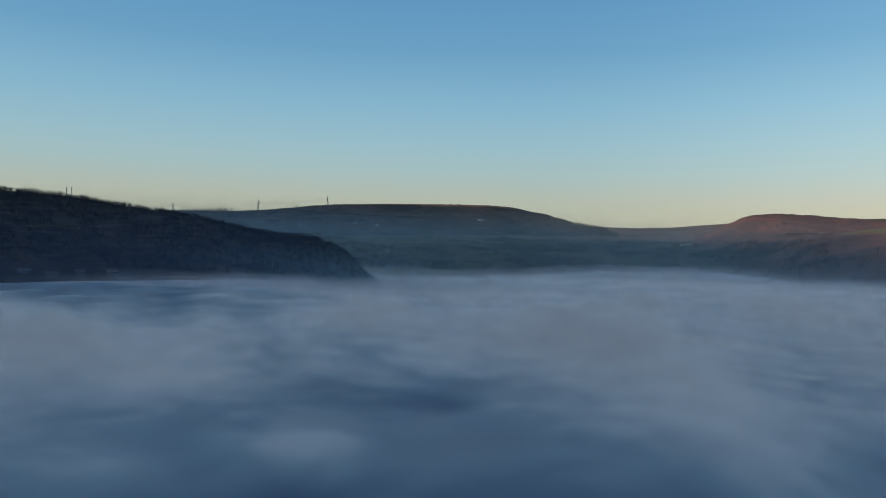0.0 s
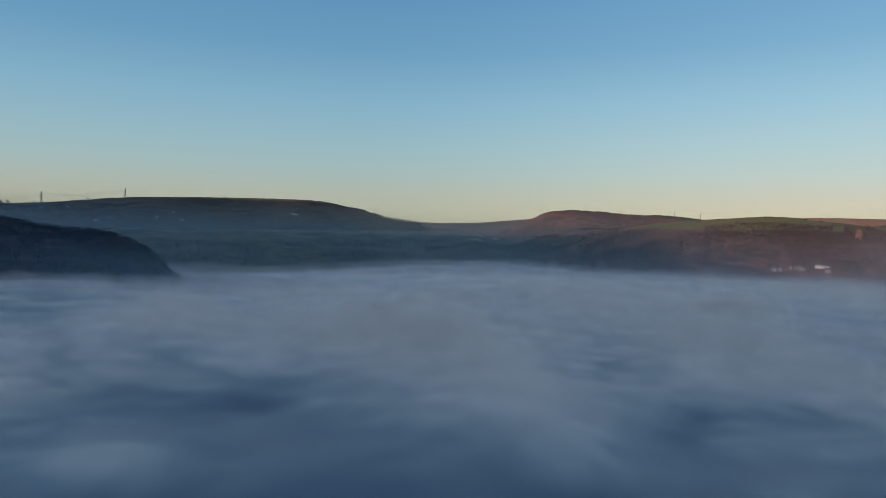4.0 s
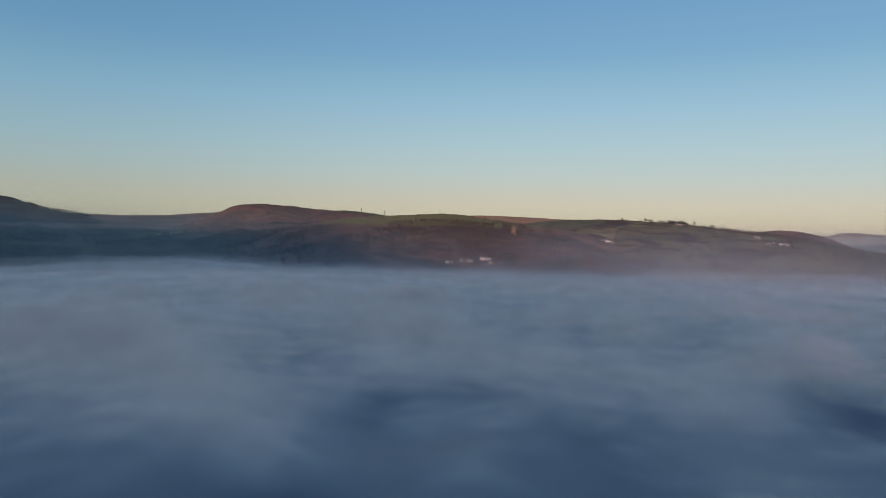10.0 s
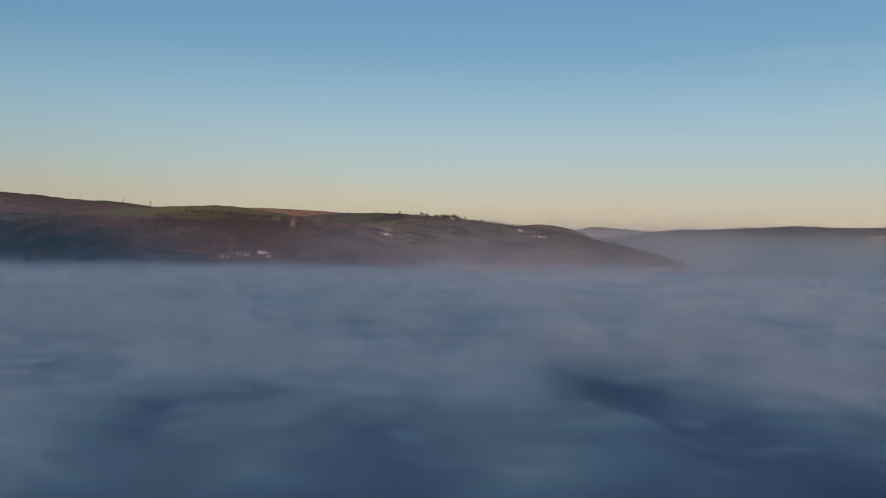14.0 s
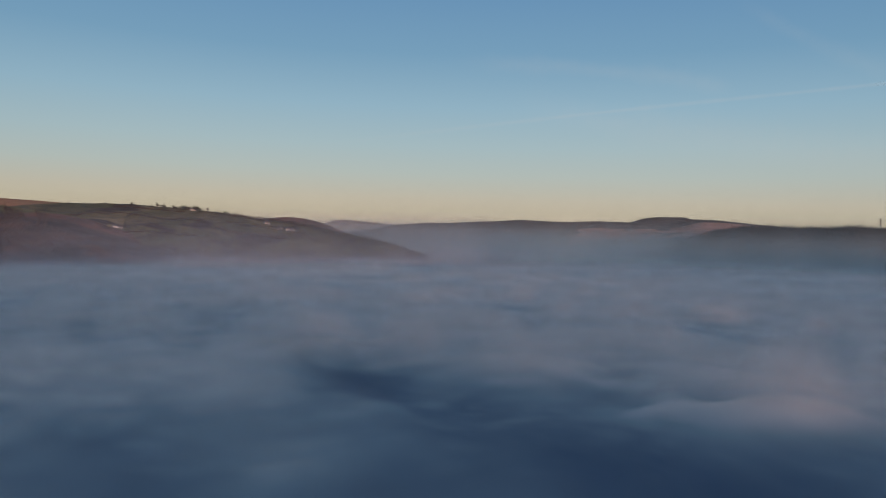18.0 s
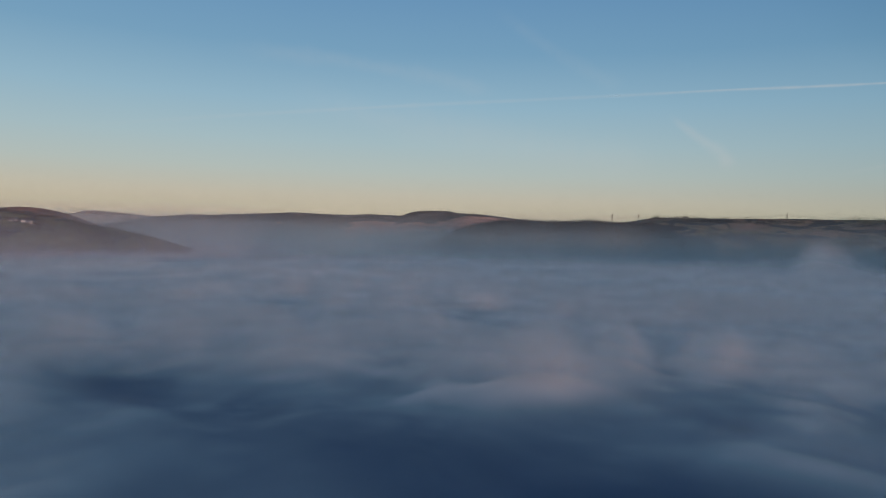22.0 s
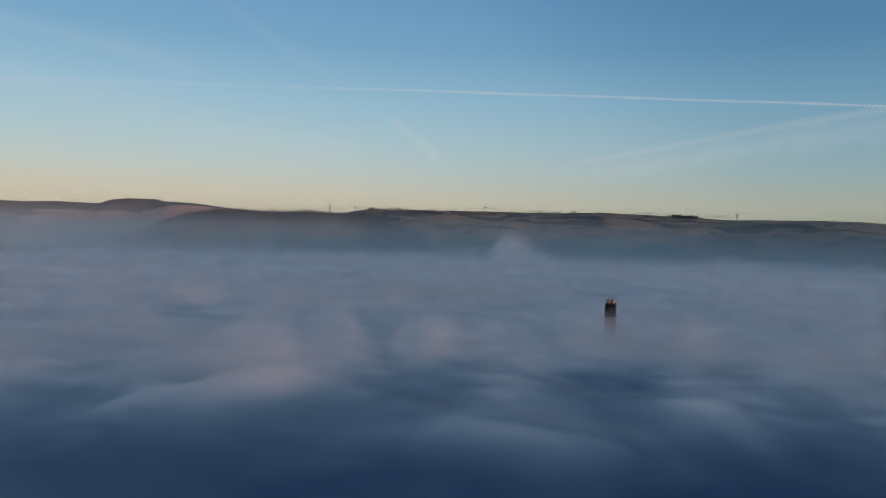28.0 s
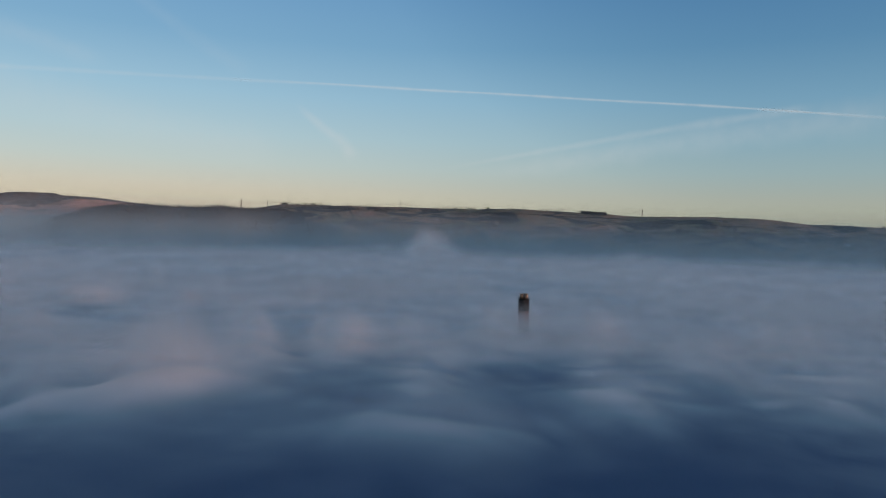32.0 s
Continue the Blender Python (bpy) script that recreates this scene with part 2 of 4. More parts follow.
EYE_Z = EYE[2]


class Hill:
    """A hill seen across the valley: its crest line by heading and elevation, its foot and its slope."""

    def __init__(self, name, crest, dist, foot, mat, label, foot_z=30.0, bulge=1.0, rough=6.0, back=500.0, step=0.12, rows_=70, seed=1, thing="hill", fine=0.8):
        az = np.arange(crest[0][0], crest[-1][0] + step, step)
        el = np.interp(az, [c[0] for c in crest], [c[1] for c in crest])
        k = np.ones(5) / 5
        el = np.convolve(np.pad(el, 2, mode="edge"), k, "valid")
        da = dist if np.ndim(dist) == 0 else np.interp(az, [p[0] for p in dist], [p[1] for p in dist])
        fa = foot if np.ndim(foot) == 0 else np.interp(az, [p[0] for p in foot], [p[1] for p in foot])
        da, fa = da + 0 * az, fa + 0 * az
        self.az = az
        s = np.linspace(0, 1, rows_)[:, None]
        d = fa + (da - fa) * s
        zc = EYE_Z + da * np.tan(np.radians(el))
        z = foot_z + (zc - foot_z) * s ** bulge
        x, y = d * np.sin(np.radians(az)), d * np.cos(np.radians(az))
        z = z + rough * fbm(x, y, 260.0, 5, 0.5, seed) * np.sin(np.pi * s) + rough * 0.5 * fbm(x * 1.6, y * 1.6, 90.0, 3, 0.5, seed + 3) * np.sin(np.pi * s)
        limit = EYE_Z + d * np.tan(np.radians(el)) - (1 - s) * 14.0
        z = np.minimum(z, limit)
        z[-1] = zc
        z = z + fine * fbm(x, y, 14.0, 2, 0.5, seed + 5) * s
        sb = np.linspace(0, 1, 14)[1:, None]
        db = da + back * sb
        zb = zc * (1 - sb ** 1.5) + (foot_z - 10) * sb ** 1.5 - 3 * sb
        self.s, self.d, self.z, self.el = s[:, 0], d, z, el
        xyz = np.concatenate([polar(az + 0 * d, d, z), polar(az + 0 * db, db, zb)], 0)
        self.ob = new(name, grid_mesh(name, xyz[:, ::-1]))
        self.ob.data.materials.append(mat)
        tagged(self.ob, label, thing, kind="structure")

    def at(self, az, s):
        """The ground at a heading and a share of the way from foot to crest."""
        i = int(np.clip(np.searchsorted(self.az, az), 0, len(self.az) - 1))
        j = s * (len(self.s) - 1)
        j0 = int(min(j, len(self.s) - 2))
        f = j - j0
        d = self.d[j0, i] * (1 - f) + self.d[j0 + 1, i] * f
        z = self.z[j0, i] * (1 - f) + self.z[j0 + 1, i] * f
        return Vector((d * math.sin(radians(az)), d * math.cos(radians(az)), z))

    def sight(self, az, el):
        """Where a look at that heading and elevation meets the front slope."""
        i = int(np.clip(np.searchsorted(self.az, az), 0, len(self.az) - 1))
        e = np.degrees(np.arctan2(self.z[:, i] - EYE_Z, self.d[:, i]))
        e = np.maximum.accumulate(e)
        j = int(np.clip(np.searchsorted(e, el), 0, len(e) - 1))
        return self.at(az, j / (len(e) - 1))


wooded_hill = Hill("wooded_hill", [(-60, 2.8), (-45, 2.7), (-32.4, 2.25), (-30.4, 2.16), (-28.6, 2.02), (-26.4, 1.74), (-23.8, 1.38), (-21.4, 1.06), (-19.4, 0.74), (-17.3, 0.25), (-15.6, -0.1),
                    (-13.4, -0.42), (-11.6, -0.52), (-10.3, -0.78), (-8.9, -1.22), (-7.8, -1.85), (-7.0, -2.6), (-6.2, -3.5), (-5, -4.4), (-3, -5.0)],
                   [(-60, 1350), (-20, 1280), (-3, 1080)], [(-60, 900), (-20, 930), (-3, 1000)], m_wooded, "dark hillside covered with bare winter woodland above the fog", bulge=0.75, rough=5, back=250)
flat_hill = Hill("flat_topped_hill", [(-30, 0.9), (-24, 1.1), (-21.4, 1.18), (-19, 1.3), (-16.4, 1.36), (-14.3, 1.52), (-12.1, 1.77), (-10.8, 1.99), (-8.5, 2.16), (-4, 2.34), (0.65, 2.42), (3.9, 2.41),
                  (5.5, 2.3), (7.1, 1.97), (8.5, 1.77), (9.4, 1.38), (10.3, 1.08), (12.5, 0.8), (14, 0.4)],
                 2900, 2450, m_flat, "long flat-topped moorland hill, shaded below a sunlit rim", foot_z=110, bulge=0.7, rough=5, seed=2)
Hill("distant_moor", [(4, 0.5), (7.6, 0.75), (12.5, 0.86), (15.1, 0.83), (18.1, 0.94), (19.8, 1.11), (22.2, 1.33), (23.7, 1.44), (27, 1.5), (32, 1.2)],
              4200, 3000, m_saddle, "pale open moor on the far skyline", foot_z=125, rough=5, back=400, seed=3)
valley = Hill("valley_slope", [(-24, -0.4), (-8.5, -0.3), (0.7, -0.1), (9.9, 0.1), (18.5, 0.2), (24.5, 0.2), (30, 0.1), (34, -0.5)],
              2430, [(-24, 1300), (0, 1250), (20, 1500), (34, 1400)], m_valley, "low hazy farmland slope rising from the fog", foot_z=40, bulge=1.1, rough=7, seed=4)
round_hill = Hill("round_hill", [(19, 0.0), (20.5, 0.55), (21.6, 1.0), (22.4, 1.42), (23.2, 1.86), (24, 2.03), (25.4, 2.12), (27.1, 2.06), (28.6, 1.94), (30.5, 1.8), (32.5, 1.68), (34.1, 1.52), (36, 1.35), (40, 0.8)],
                  2400, [(19, 1700), (26, 1500), (40, 1400)], m_round, "rounded bracken hill glowing reddish in low sun", foot_z=40, bulge=1.15, rough=10, fine=1.6, seed=5)
hump = Hill("pasture_hill", [(27, 1.2), (29.2, 1.61), (30.6, 1.75), (32, 1.84), (33.8, 1.71), (35.7, 1.49), (38, 1.1)], 2850, 2500, m_hump, "smooth green pasture hill behind the bracken hill", foot_z=120, rough=3, seed=6)
knoll = Hill("escarpment_hill", [(21, -2.6), (24, -1.4), (27, 0.0), (28.4, 0.5), (31.1, 1.03), (33.8, 1.39), (35.7, 1.54), (38, 1.7), (39.8, 1.84), (41.7, 1.76), (43, 1.56), (44.9, 1.38), (47.1, 1.12), (49.3, 0.82), (51.5, 0.4), (54, -0.4), (57, -1.5)],
             1800, 1330, m_knoll, "steep brown wooded escarpment with a green top", foot_z=35, bulge=0.8, rough=9, seed=7)
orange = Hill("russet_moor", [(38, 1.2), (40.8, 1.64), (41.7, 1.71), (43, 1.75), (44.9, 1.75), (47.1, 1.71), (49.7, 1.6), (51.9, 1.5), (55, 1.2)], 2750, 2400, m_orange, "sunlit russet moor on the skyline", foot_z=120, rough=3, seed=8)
farm_ridge = Hill("farm_ridge", [(45, 0.8), (47.1, 1.3), (49.7, 1.58), (51.9, 1.66), (54.5, 1.69), (56, 1.6), (58, 1.54), (59.5, 1.4), (61, 1.23), (62.6, 1.05), (64.4, 0.85), (66.4, 0.62), (68.4, 0.4), (70.2, 0.0), (72.2, -0.33), (73.6, -0.65), (74.7, -0.95), (77, -1.6)],
                  [(45, 2150), (65, 2050), (77, 1750)], [(45, 1480), (60, 1560), (77, 1650)], m_farm, "broad farmland ridge with fields, hedges and farmhouses", foot_z=40, bulge=0.95, rough=7, seed=9)
Hill("pink_bluff", [(61, 0.3), (63.6, 0.8), (64.6, 1.06), (65.9, 1.15), (67.1, 1.06), (68.2, 0.84), (69.1, 0.55), (71, -0.2), (73, -0.8)], 2700, 2350, m_round, "flat-topped bluff tinted pink by low sun", foot_z=60, rough=3, seed=10)
far_peak = Hill("far_peak", [(64, 0.2), (67.6, 0.41), (68.6, 0.72), (69.6, 1.06), (70.6, 1.05), (72, 0.96), (73.7, 0.84), (75, 0.74), (80, 0.5)], 4600, 4000, m_far, "pale pink far summit in haze", foot_z=70, rough=3, back=250, seed=11)
far_range = Hill("far_range", [(70, 0.0), (72.9, 0.4), (74.2, 0.77), (76.9, 1.04), (78.3, 1.04), (80.6, 1.2), (82.9, 1.32), (84.75, 1.47), (87, 1.39), (88.9, 1.4), (90.7, 1.5), (93.4, 1.46), (93.8, 1.68), (94.6, 1.86), (95.3, 1.93), (97.4, 1.94), (97.65, 1.81), (99.6, 1.76),
                  (101.2, 1.62), (102.5, 1.48), (105.7, 1.25), (112, 0.9)], 3900, 3100, m_range, "distant moorland range with a flat-topped crag", foot_z=60, bulge=0.9, rough=6, back=600, step=0.08, rows_=50, seed=12)
# from heading 97 on, this brighter hill stands in for the range's sunlit slope
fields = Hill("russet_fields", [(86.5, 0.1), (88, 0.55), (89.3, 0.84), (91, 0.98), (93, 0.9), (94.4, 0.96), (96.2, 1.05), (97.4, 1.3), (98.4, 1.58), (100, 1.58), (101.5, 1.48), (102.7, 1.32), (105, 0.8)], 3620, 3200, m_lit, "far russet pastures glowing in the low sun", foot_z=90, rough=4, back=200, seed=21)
spur = Hill("wooded_spur", [(94, -1.2), (95.5, -0.7), (96.6, -0.24), (97.9, 0.34), (99.2, 0.77), (100.2, 1.13), (101.7, 1.28), (103.7, 1.33), (105.7, 1.3), (107.3, 1.34), (108.8, 1.45), (109.9, 1.36), (111, 1.3), (112.5, 1.38), (114, 1.3), (118, 0.9)],
            2450, [(94, 2150), (118, 1950)], m_spur, "dark wooded spur rising from the mist", foot_z=50, bulge=0.85, rough=6, seed=13)
ridge = Hill("open_ridge", [(107, 1.0), (109.2, 1.3), (111.4, 1.4), (112.4, 1.6), (113.5, 1.8), (115.6, 1.82), (118.6, 1.83), (122.7, 1.88), (126.8, 1.87), (129.6, 1.89), (130.7, 1.96), (133.3, 1.97), (136.3, 1.86), (139.5, 1.75), (141.4, 1.6), (145, 1.66), (147.5, 1.67), (151, 1.6),
              (152.8, 1.4), (154, 1.25), (156.5, 1.22), (158.8, 1.12), (164, 1.0), (172, 0.9), (180, 1.2)],
             2650, [(107, 1950), (180, 2100)], m_ridge, "long open ridge of rough pasture with scattered trees", foot_z=50, bulge=0.85, rough=8, seed=14)
# an unseen flank added behind the viewpoint closes the place; its crest is shaped to shade hills and fog
Hill("rear_shade_hill", [(178, 1.2), (185, 1.5), (189, 1.8), (203, 1.75), (216, 0.42), (224.4, 0.52), (228, 1.1), (232, 1.8), (242, 1.9), (245, 2.3), (248.5, 4.2), (262, 3.9), (267, 3.7), (276, 4.8), (282, 5.2), (286, 4.95), (302, 3.4)],
            [(178, 2600), (190, 2200), (205, 1900), (232, 1700), (242, 1725), (267, 2075), (286, 2850), (302, 2850)], 1300, m_ridge,
            "unseen moorland flank that keeps the low sun off the valley", foot_z=40, rough=6, step=0.4, rows_=40, seed=15)

# ground under the fog, out to the horizon
radii = np.concatenate([np.linspace(0.1, 900, 30), np.linspace(950, 4900, 40)])[:, None]
heads = np.linspace(0, 360, 240, endpoint=False)[None, :]
gx, gy = radii * np.sin(np.radians(heads)), radii * np.cos(np.radians(heads))
gz = 4 * fbm(gx, gy, 300, 3, 0.5, 4) + 95 * np.clip((radii - 1800) / 2600, 0, 1) ** 1.2
ground = new("ground", grid_mesh("ground", np.stack([gx, gy, gz], -1)[:, ::-1], closed=True))
ground.data.materials.append(m_valley)
tagged(ground, "valley floor of dark fields beneath the fog", "ground", kind="structure")

# ---- fog ----


# bright billows (+) and dark hollows (-) of the fog: heading, distance, half width, half depth, strength
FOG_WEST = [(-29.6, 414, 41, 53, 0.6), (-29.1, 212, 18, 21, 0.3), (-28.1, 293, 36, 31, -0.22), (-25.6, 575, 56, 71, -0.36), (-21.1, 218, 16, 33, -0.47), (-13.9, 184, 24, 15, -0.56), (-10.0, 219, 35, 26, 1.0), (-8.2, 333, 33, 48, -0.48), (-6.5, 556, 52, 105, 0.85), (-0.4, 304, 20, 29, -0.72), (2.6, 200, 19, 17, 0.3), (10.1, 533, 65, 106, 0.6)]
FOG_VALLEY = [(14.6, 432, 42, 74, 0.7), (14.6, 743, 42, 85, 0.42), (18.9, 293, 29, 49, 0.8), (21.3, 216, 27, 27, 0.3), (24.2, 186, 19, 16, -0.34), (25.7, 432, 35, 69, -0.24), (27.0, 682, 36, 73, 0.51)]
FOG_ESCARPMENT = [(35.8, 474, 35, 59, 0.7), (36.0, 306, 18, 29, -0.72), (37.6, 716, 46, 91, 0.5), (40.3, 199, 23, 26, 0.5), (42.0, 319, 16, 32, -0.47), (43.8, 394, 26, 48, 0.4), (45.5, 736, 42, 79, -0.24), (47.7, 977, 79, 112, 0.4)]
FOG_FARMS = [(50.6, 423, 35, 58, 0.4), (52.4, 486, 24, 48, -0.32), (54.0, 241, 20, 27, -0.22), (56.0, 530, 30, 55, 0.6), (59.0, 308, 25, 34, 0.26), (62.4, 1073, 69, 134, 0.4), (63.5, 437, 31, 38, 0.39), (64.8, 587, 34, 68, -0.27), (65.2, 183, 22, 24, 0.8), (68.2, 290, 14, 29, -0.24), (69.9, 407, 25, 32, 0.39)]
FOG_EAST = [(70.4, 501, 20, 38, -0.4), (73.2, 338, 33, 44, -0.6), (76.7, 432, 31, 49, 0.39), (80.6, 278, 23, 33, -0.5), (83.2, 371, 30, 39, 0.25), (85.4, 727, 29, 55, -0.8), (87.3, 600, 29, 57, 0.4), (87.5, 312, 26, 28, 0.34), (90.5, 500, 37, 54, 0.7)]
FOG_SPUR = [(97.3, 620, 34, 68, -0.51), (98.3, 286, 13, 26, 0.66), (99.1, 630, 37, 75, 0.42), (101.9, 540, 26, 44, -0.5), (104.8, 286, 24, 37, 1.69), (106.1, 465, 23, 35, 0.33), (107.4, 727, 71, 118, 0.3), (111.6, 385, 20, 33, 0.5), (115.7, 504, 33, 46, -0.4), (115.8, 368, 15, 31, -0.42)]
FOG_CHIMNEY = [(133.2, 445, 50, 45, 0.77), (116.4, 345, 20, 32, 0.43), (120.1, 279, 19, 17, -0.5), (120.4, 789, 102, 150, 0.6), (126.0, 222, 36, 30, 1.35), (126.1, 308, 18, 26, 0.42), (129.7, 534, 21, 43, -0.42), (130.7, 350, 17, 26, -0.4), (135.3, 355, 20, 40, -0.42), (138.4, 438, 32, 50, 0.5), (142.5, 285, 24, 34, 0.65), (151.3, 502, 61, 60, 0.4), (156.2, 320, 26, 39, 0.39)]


def smooth(v, a, b):
    t = np.clip((v - a) / (b - a), 0, 1)
    return t * t * (3 - 2 * t)


def fog_thickness(x, y):
    """How far the fog swells above its mean at a place, about -1.5 to 1.5, and how thick it is with its finer curls;
    thickness also sets the painted tone.
    """
    d = np.hypot(x, y)
    far = smooth(d, 350, 1100)
    wx = x + (12 + 16 * far) * fbm(x, y, 75, 2, 0.4, 3)
    wy = y + (12 + 16 * far) * fbm(x, y, 75, 2, 0.4, 8)
    puff = lambda size, seed: np.sqrt(fbm(0.8 * wx - 0.6 * wy, 0.6 * wx + 0.8 * wy, size, 2, 0.5, seed) ** 2 + 0.05) - 0.42
    lump = 0.0
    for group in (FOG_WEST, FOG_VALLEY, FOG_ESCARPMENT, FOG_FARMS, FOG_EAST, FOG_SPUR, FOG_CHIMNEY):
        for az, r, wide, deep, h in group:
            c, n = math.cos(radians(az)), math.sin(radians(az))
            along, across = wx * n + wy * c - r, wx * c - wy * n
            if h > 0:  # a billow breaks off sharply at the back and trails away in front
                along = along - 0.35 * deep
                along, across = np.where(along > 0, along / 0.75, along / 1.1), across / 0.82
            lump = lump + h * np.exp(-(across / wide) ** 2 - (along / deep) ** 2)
    east = smooth(np.degrees(np.arctan2(x, y)), 55, 95)
    swell = 0.3 * fbm(wx, wy, 150, 3, 0.5, 1) + (1.0 + 0.6 * smooth(d, 150, 320)) * np.tanh(lump / 1.2) + (0.25 + 0.6 * smooth(d, 170, 450)) * puff(64, 2)
    curl = (0.28 + 0.75 * smooth(d, 170, 450)) * ((0.75 - 0.6 * far) * puff(31, 5) + 0.3 * (1 - far) * puff(16, 6) + 0.5 * far * puff(110, 7))
    # lowers thickness but not the surface, to darken the near and western fog
    thin = (0.95 + 1.2 * east) * (1 - smooth(d, 110, 370 + 90 * east)) + 1.5 * np.exp(-((x + 380) / 300) ** 2 - ((y - 720) / 170) ** 2)
    return swell, swell + curl - thin + 0.3 + 0.5 * smooth(d, 330, 1100)


def fog_top(x, y, f):
    d = np.hypot(x, y)
    az = np.degrees(np.arctan2(x, y))
    z = 53 + 16 * smooth(d, 700, 1900) * smooth(az, 50, 100) - 10 * smooth(d, 400, 1000) * smooth(az, -16, -4) * (1 - smooth(az, -2, 24))
    return z + (1 - 0.65 * smooth(d, 420, 1100)) * 13.0 * np.tanh(f / 1.8)


def fog_tower(x, y):
    """Ragged puffs that rise from the far fog: their share of full height at a place."""
    wx, wy = x + 22 * fbm(x, y, 60, 3, 0.55, 13), y + 22 * fbm(x, y, 60, 3, 0.55, 18)
    g = 0.0
    for az, r, wide, h in ((125.2, 1500, 40, 0.95), (127.0, 1530, 56, 0.5), (122.6, 1560, 60, 0.3), (142.4, 1560, 45, 0.32), (118.0, 1540, 60, 0.22)):
        px, py = r * math.sin(radians(az)), r * math.cos(radians(az))
        g = g + h * np.exp(-((wx - px) ** 2 + (wy - py) ** 2) / (wide * wide))
    return g


def set_thickness(ob, f):
    """Stores the swelling with the sheet, for its material."""
    layer = ob.data.attributes.new("thickness", "FLOAT", "POINT")
    layer.data.foreach_set("value", f[:, ::-1].reshape(-1).astype(np.float32))


fr = np.concatenate([np.linspace(0.1, 90, 8), np.geomspace(100, 3300, 200)])[:, None]
fh = np.linspace(0, 360, 480, endpoint=False)[None, :]
fx, fy = fr * np.sin(np.radians(fh)), fr * np.cos(np.radians(fh))
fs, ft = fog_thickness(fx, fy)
# light on the tops and shade in the hollows are put into the base colour
m_fog = Nodes("toned_fog")
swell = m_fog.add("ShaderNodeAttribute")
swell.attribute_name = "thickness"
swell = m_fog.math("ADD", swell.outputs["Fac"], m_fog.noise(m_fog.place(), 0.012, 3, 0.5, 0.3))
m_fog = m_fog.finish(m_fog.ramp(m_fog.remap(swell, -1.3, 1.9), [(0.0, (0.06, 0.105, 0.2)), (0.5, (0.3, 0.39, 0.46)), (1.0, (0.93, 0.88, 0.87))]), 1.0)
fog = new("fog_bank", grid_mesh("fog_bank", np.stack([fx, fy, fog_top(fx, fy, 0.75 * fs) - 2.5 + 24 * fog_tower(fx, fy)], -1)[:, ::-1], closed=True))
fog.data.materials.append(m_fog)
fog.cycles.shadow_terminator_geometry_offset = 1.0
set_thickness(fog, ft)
tagged(fog, "sea of soft blue-grey fog filling the valley", "fog", kind="structure")


def mist_material(k):
    """Droplets that thin out towards the edges of each swelling; higher layers keep to the thickest tops."""
    n = Nodes("thin_mist")
    a = n.add("ShaderNodeAttribute")
    a.attribute_name = "thickness"
    out = n.add("ShaderNodeVectorMath", Vector=n.place())
    out.operation = "LENGTH"
    fine = n.math("SUBTRACT", n.noise(n.place(1.0, 1.0, 0.5), 0.02, 3, 0.5, 0.6), 0.5)
    fine = n.math("MULTIPLY", fine, n.remap(out.outputs["Value"], 250, 1000, 1.1, 0.4))
    fac = n.remap(n.math("ADD", a.outputs["Fac"], fine), -1.15 + 0.14 * k, 1.6 + 0.14 * k, 0.0, 0.26)
    fac = n.math("MULTIPLY", fac, n.remap(out.outputs["Value"], 350, 1200, 1.0, 0.5))
    d = n.add("ShaderNodeBsdfDiffuse", Color=(0.95, 0.91, 0.9, 1))
    tr = n.add("ShaderNodeBsdfTranslucent", Color=(0.95, 0.91, 0.9, 1))
    both, m = n.add("ShaderNodeMixShader"), n.add("ShaderNodeMixShader")
    for node, values in ((both, (0.45, d.outputs[0], tr.outputs[0])), (m, (fac, n.add("ShaderNodeBsdfTransparent").outputs[0], both.outputs[0]))):
        for i, v in enumerate(values):
            n.set(node, str(i), v)
    n.tree.links.new(m.outputs[0], n.out.inputs["Surface"])
    return n.mat


fr = np.concatenate([np.linspace(60, 95, 4), np.geomspace(100, 3300, 176)])[:, None]
sh = np.linspace(-38, 164, 400)[None, :]
sx, sy = fr * np.sin(np.radians(sh)), fr * np.cos(np.radians(sh))
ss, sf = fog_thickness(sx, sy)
tower = fog_tower(sx, sy)
for k in range(14):
    sz = fog_top(sx, sy, ss) + 24 * tower + (k + 1) * ((1.15 + 0.35 * np.tanh(ss / 1.2)) * (1 - 0.35 * smooth(np.hypot(sx, sy), 300, 700)) + 2.4 * tower)
    sheet = new("mist_layer", grid_mesh("mist_layer", np.stack([sx, sy, sz], -1)[:, ::-1]))
    sheet.data.materials.append(mist_material(k))
    set_thickness(sheet, sf)
    sheet.cycles.shadow_terminator_geometry_offset = 1.0
    sheet.cycles.shadow_terminator_offset = 0.1
    tagged(sheet, "thin translucent mist drifting over the fog", "mist", kind="stuff")


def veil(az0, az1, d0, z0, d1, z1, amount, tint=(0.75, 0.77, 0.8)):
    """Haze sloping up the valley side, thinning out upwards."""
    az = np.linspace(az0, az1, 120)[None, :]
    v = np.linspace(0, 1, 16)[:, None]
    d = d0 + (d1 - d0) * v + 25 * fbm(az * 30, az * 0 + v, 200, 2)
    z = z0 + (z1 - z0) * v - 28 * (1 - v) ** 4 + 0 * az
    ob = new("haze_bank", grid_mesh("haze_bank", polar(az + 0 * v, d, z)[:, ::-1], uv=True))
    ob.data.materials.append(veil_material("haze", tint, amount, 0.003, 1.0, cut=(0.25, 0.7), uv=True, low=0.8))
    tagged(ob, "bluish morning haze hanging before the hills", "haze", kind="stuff")


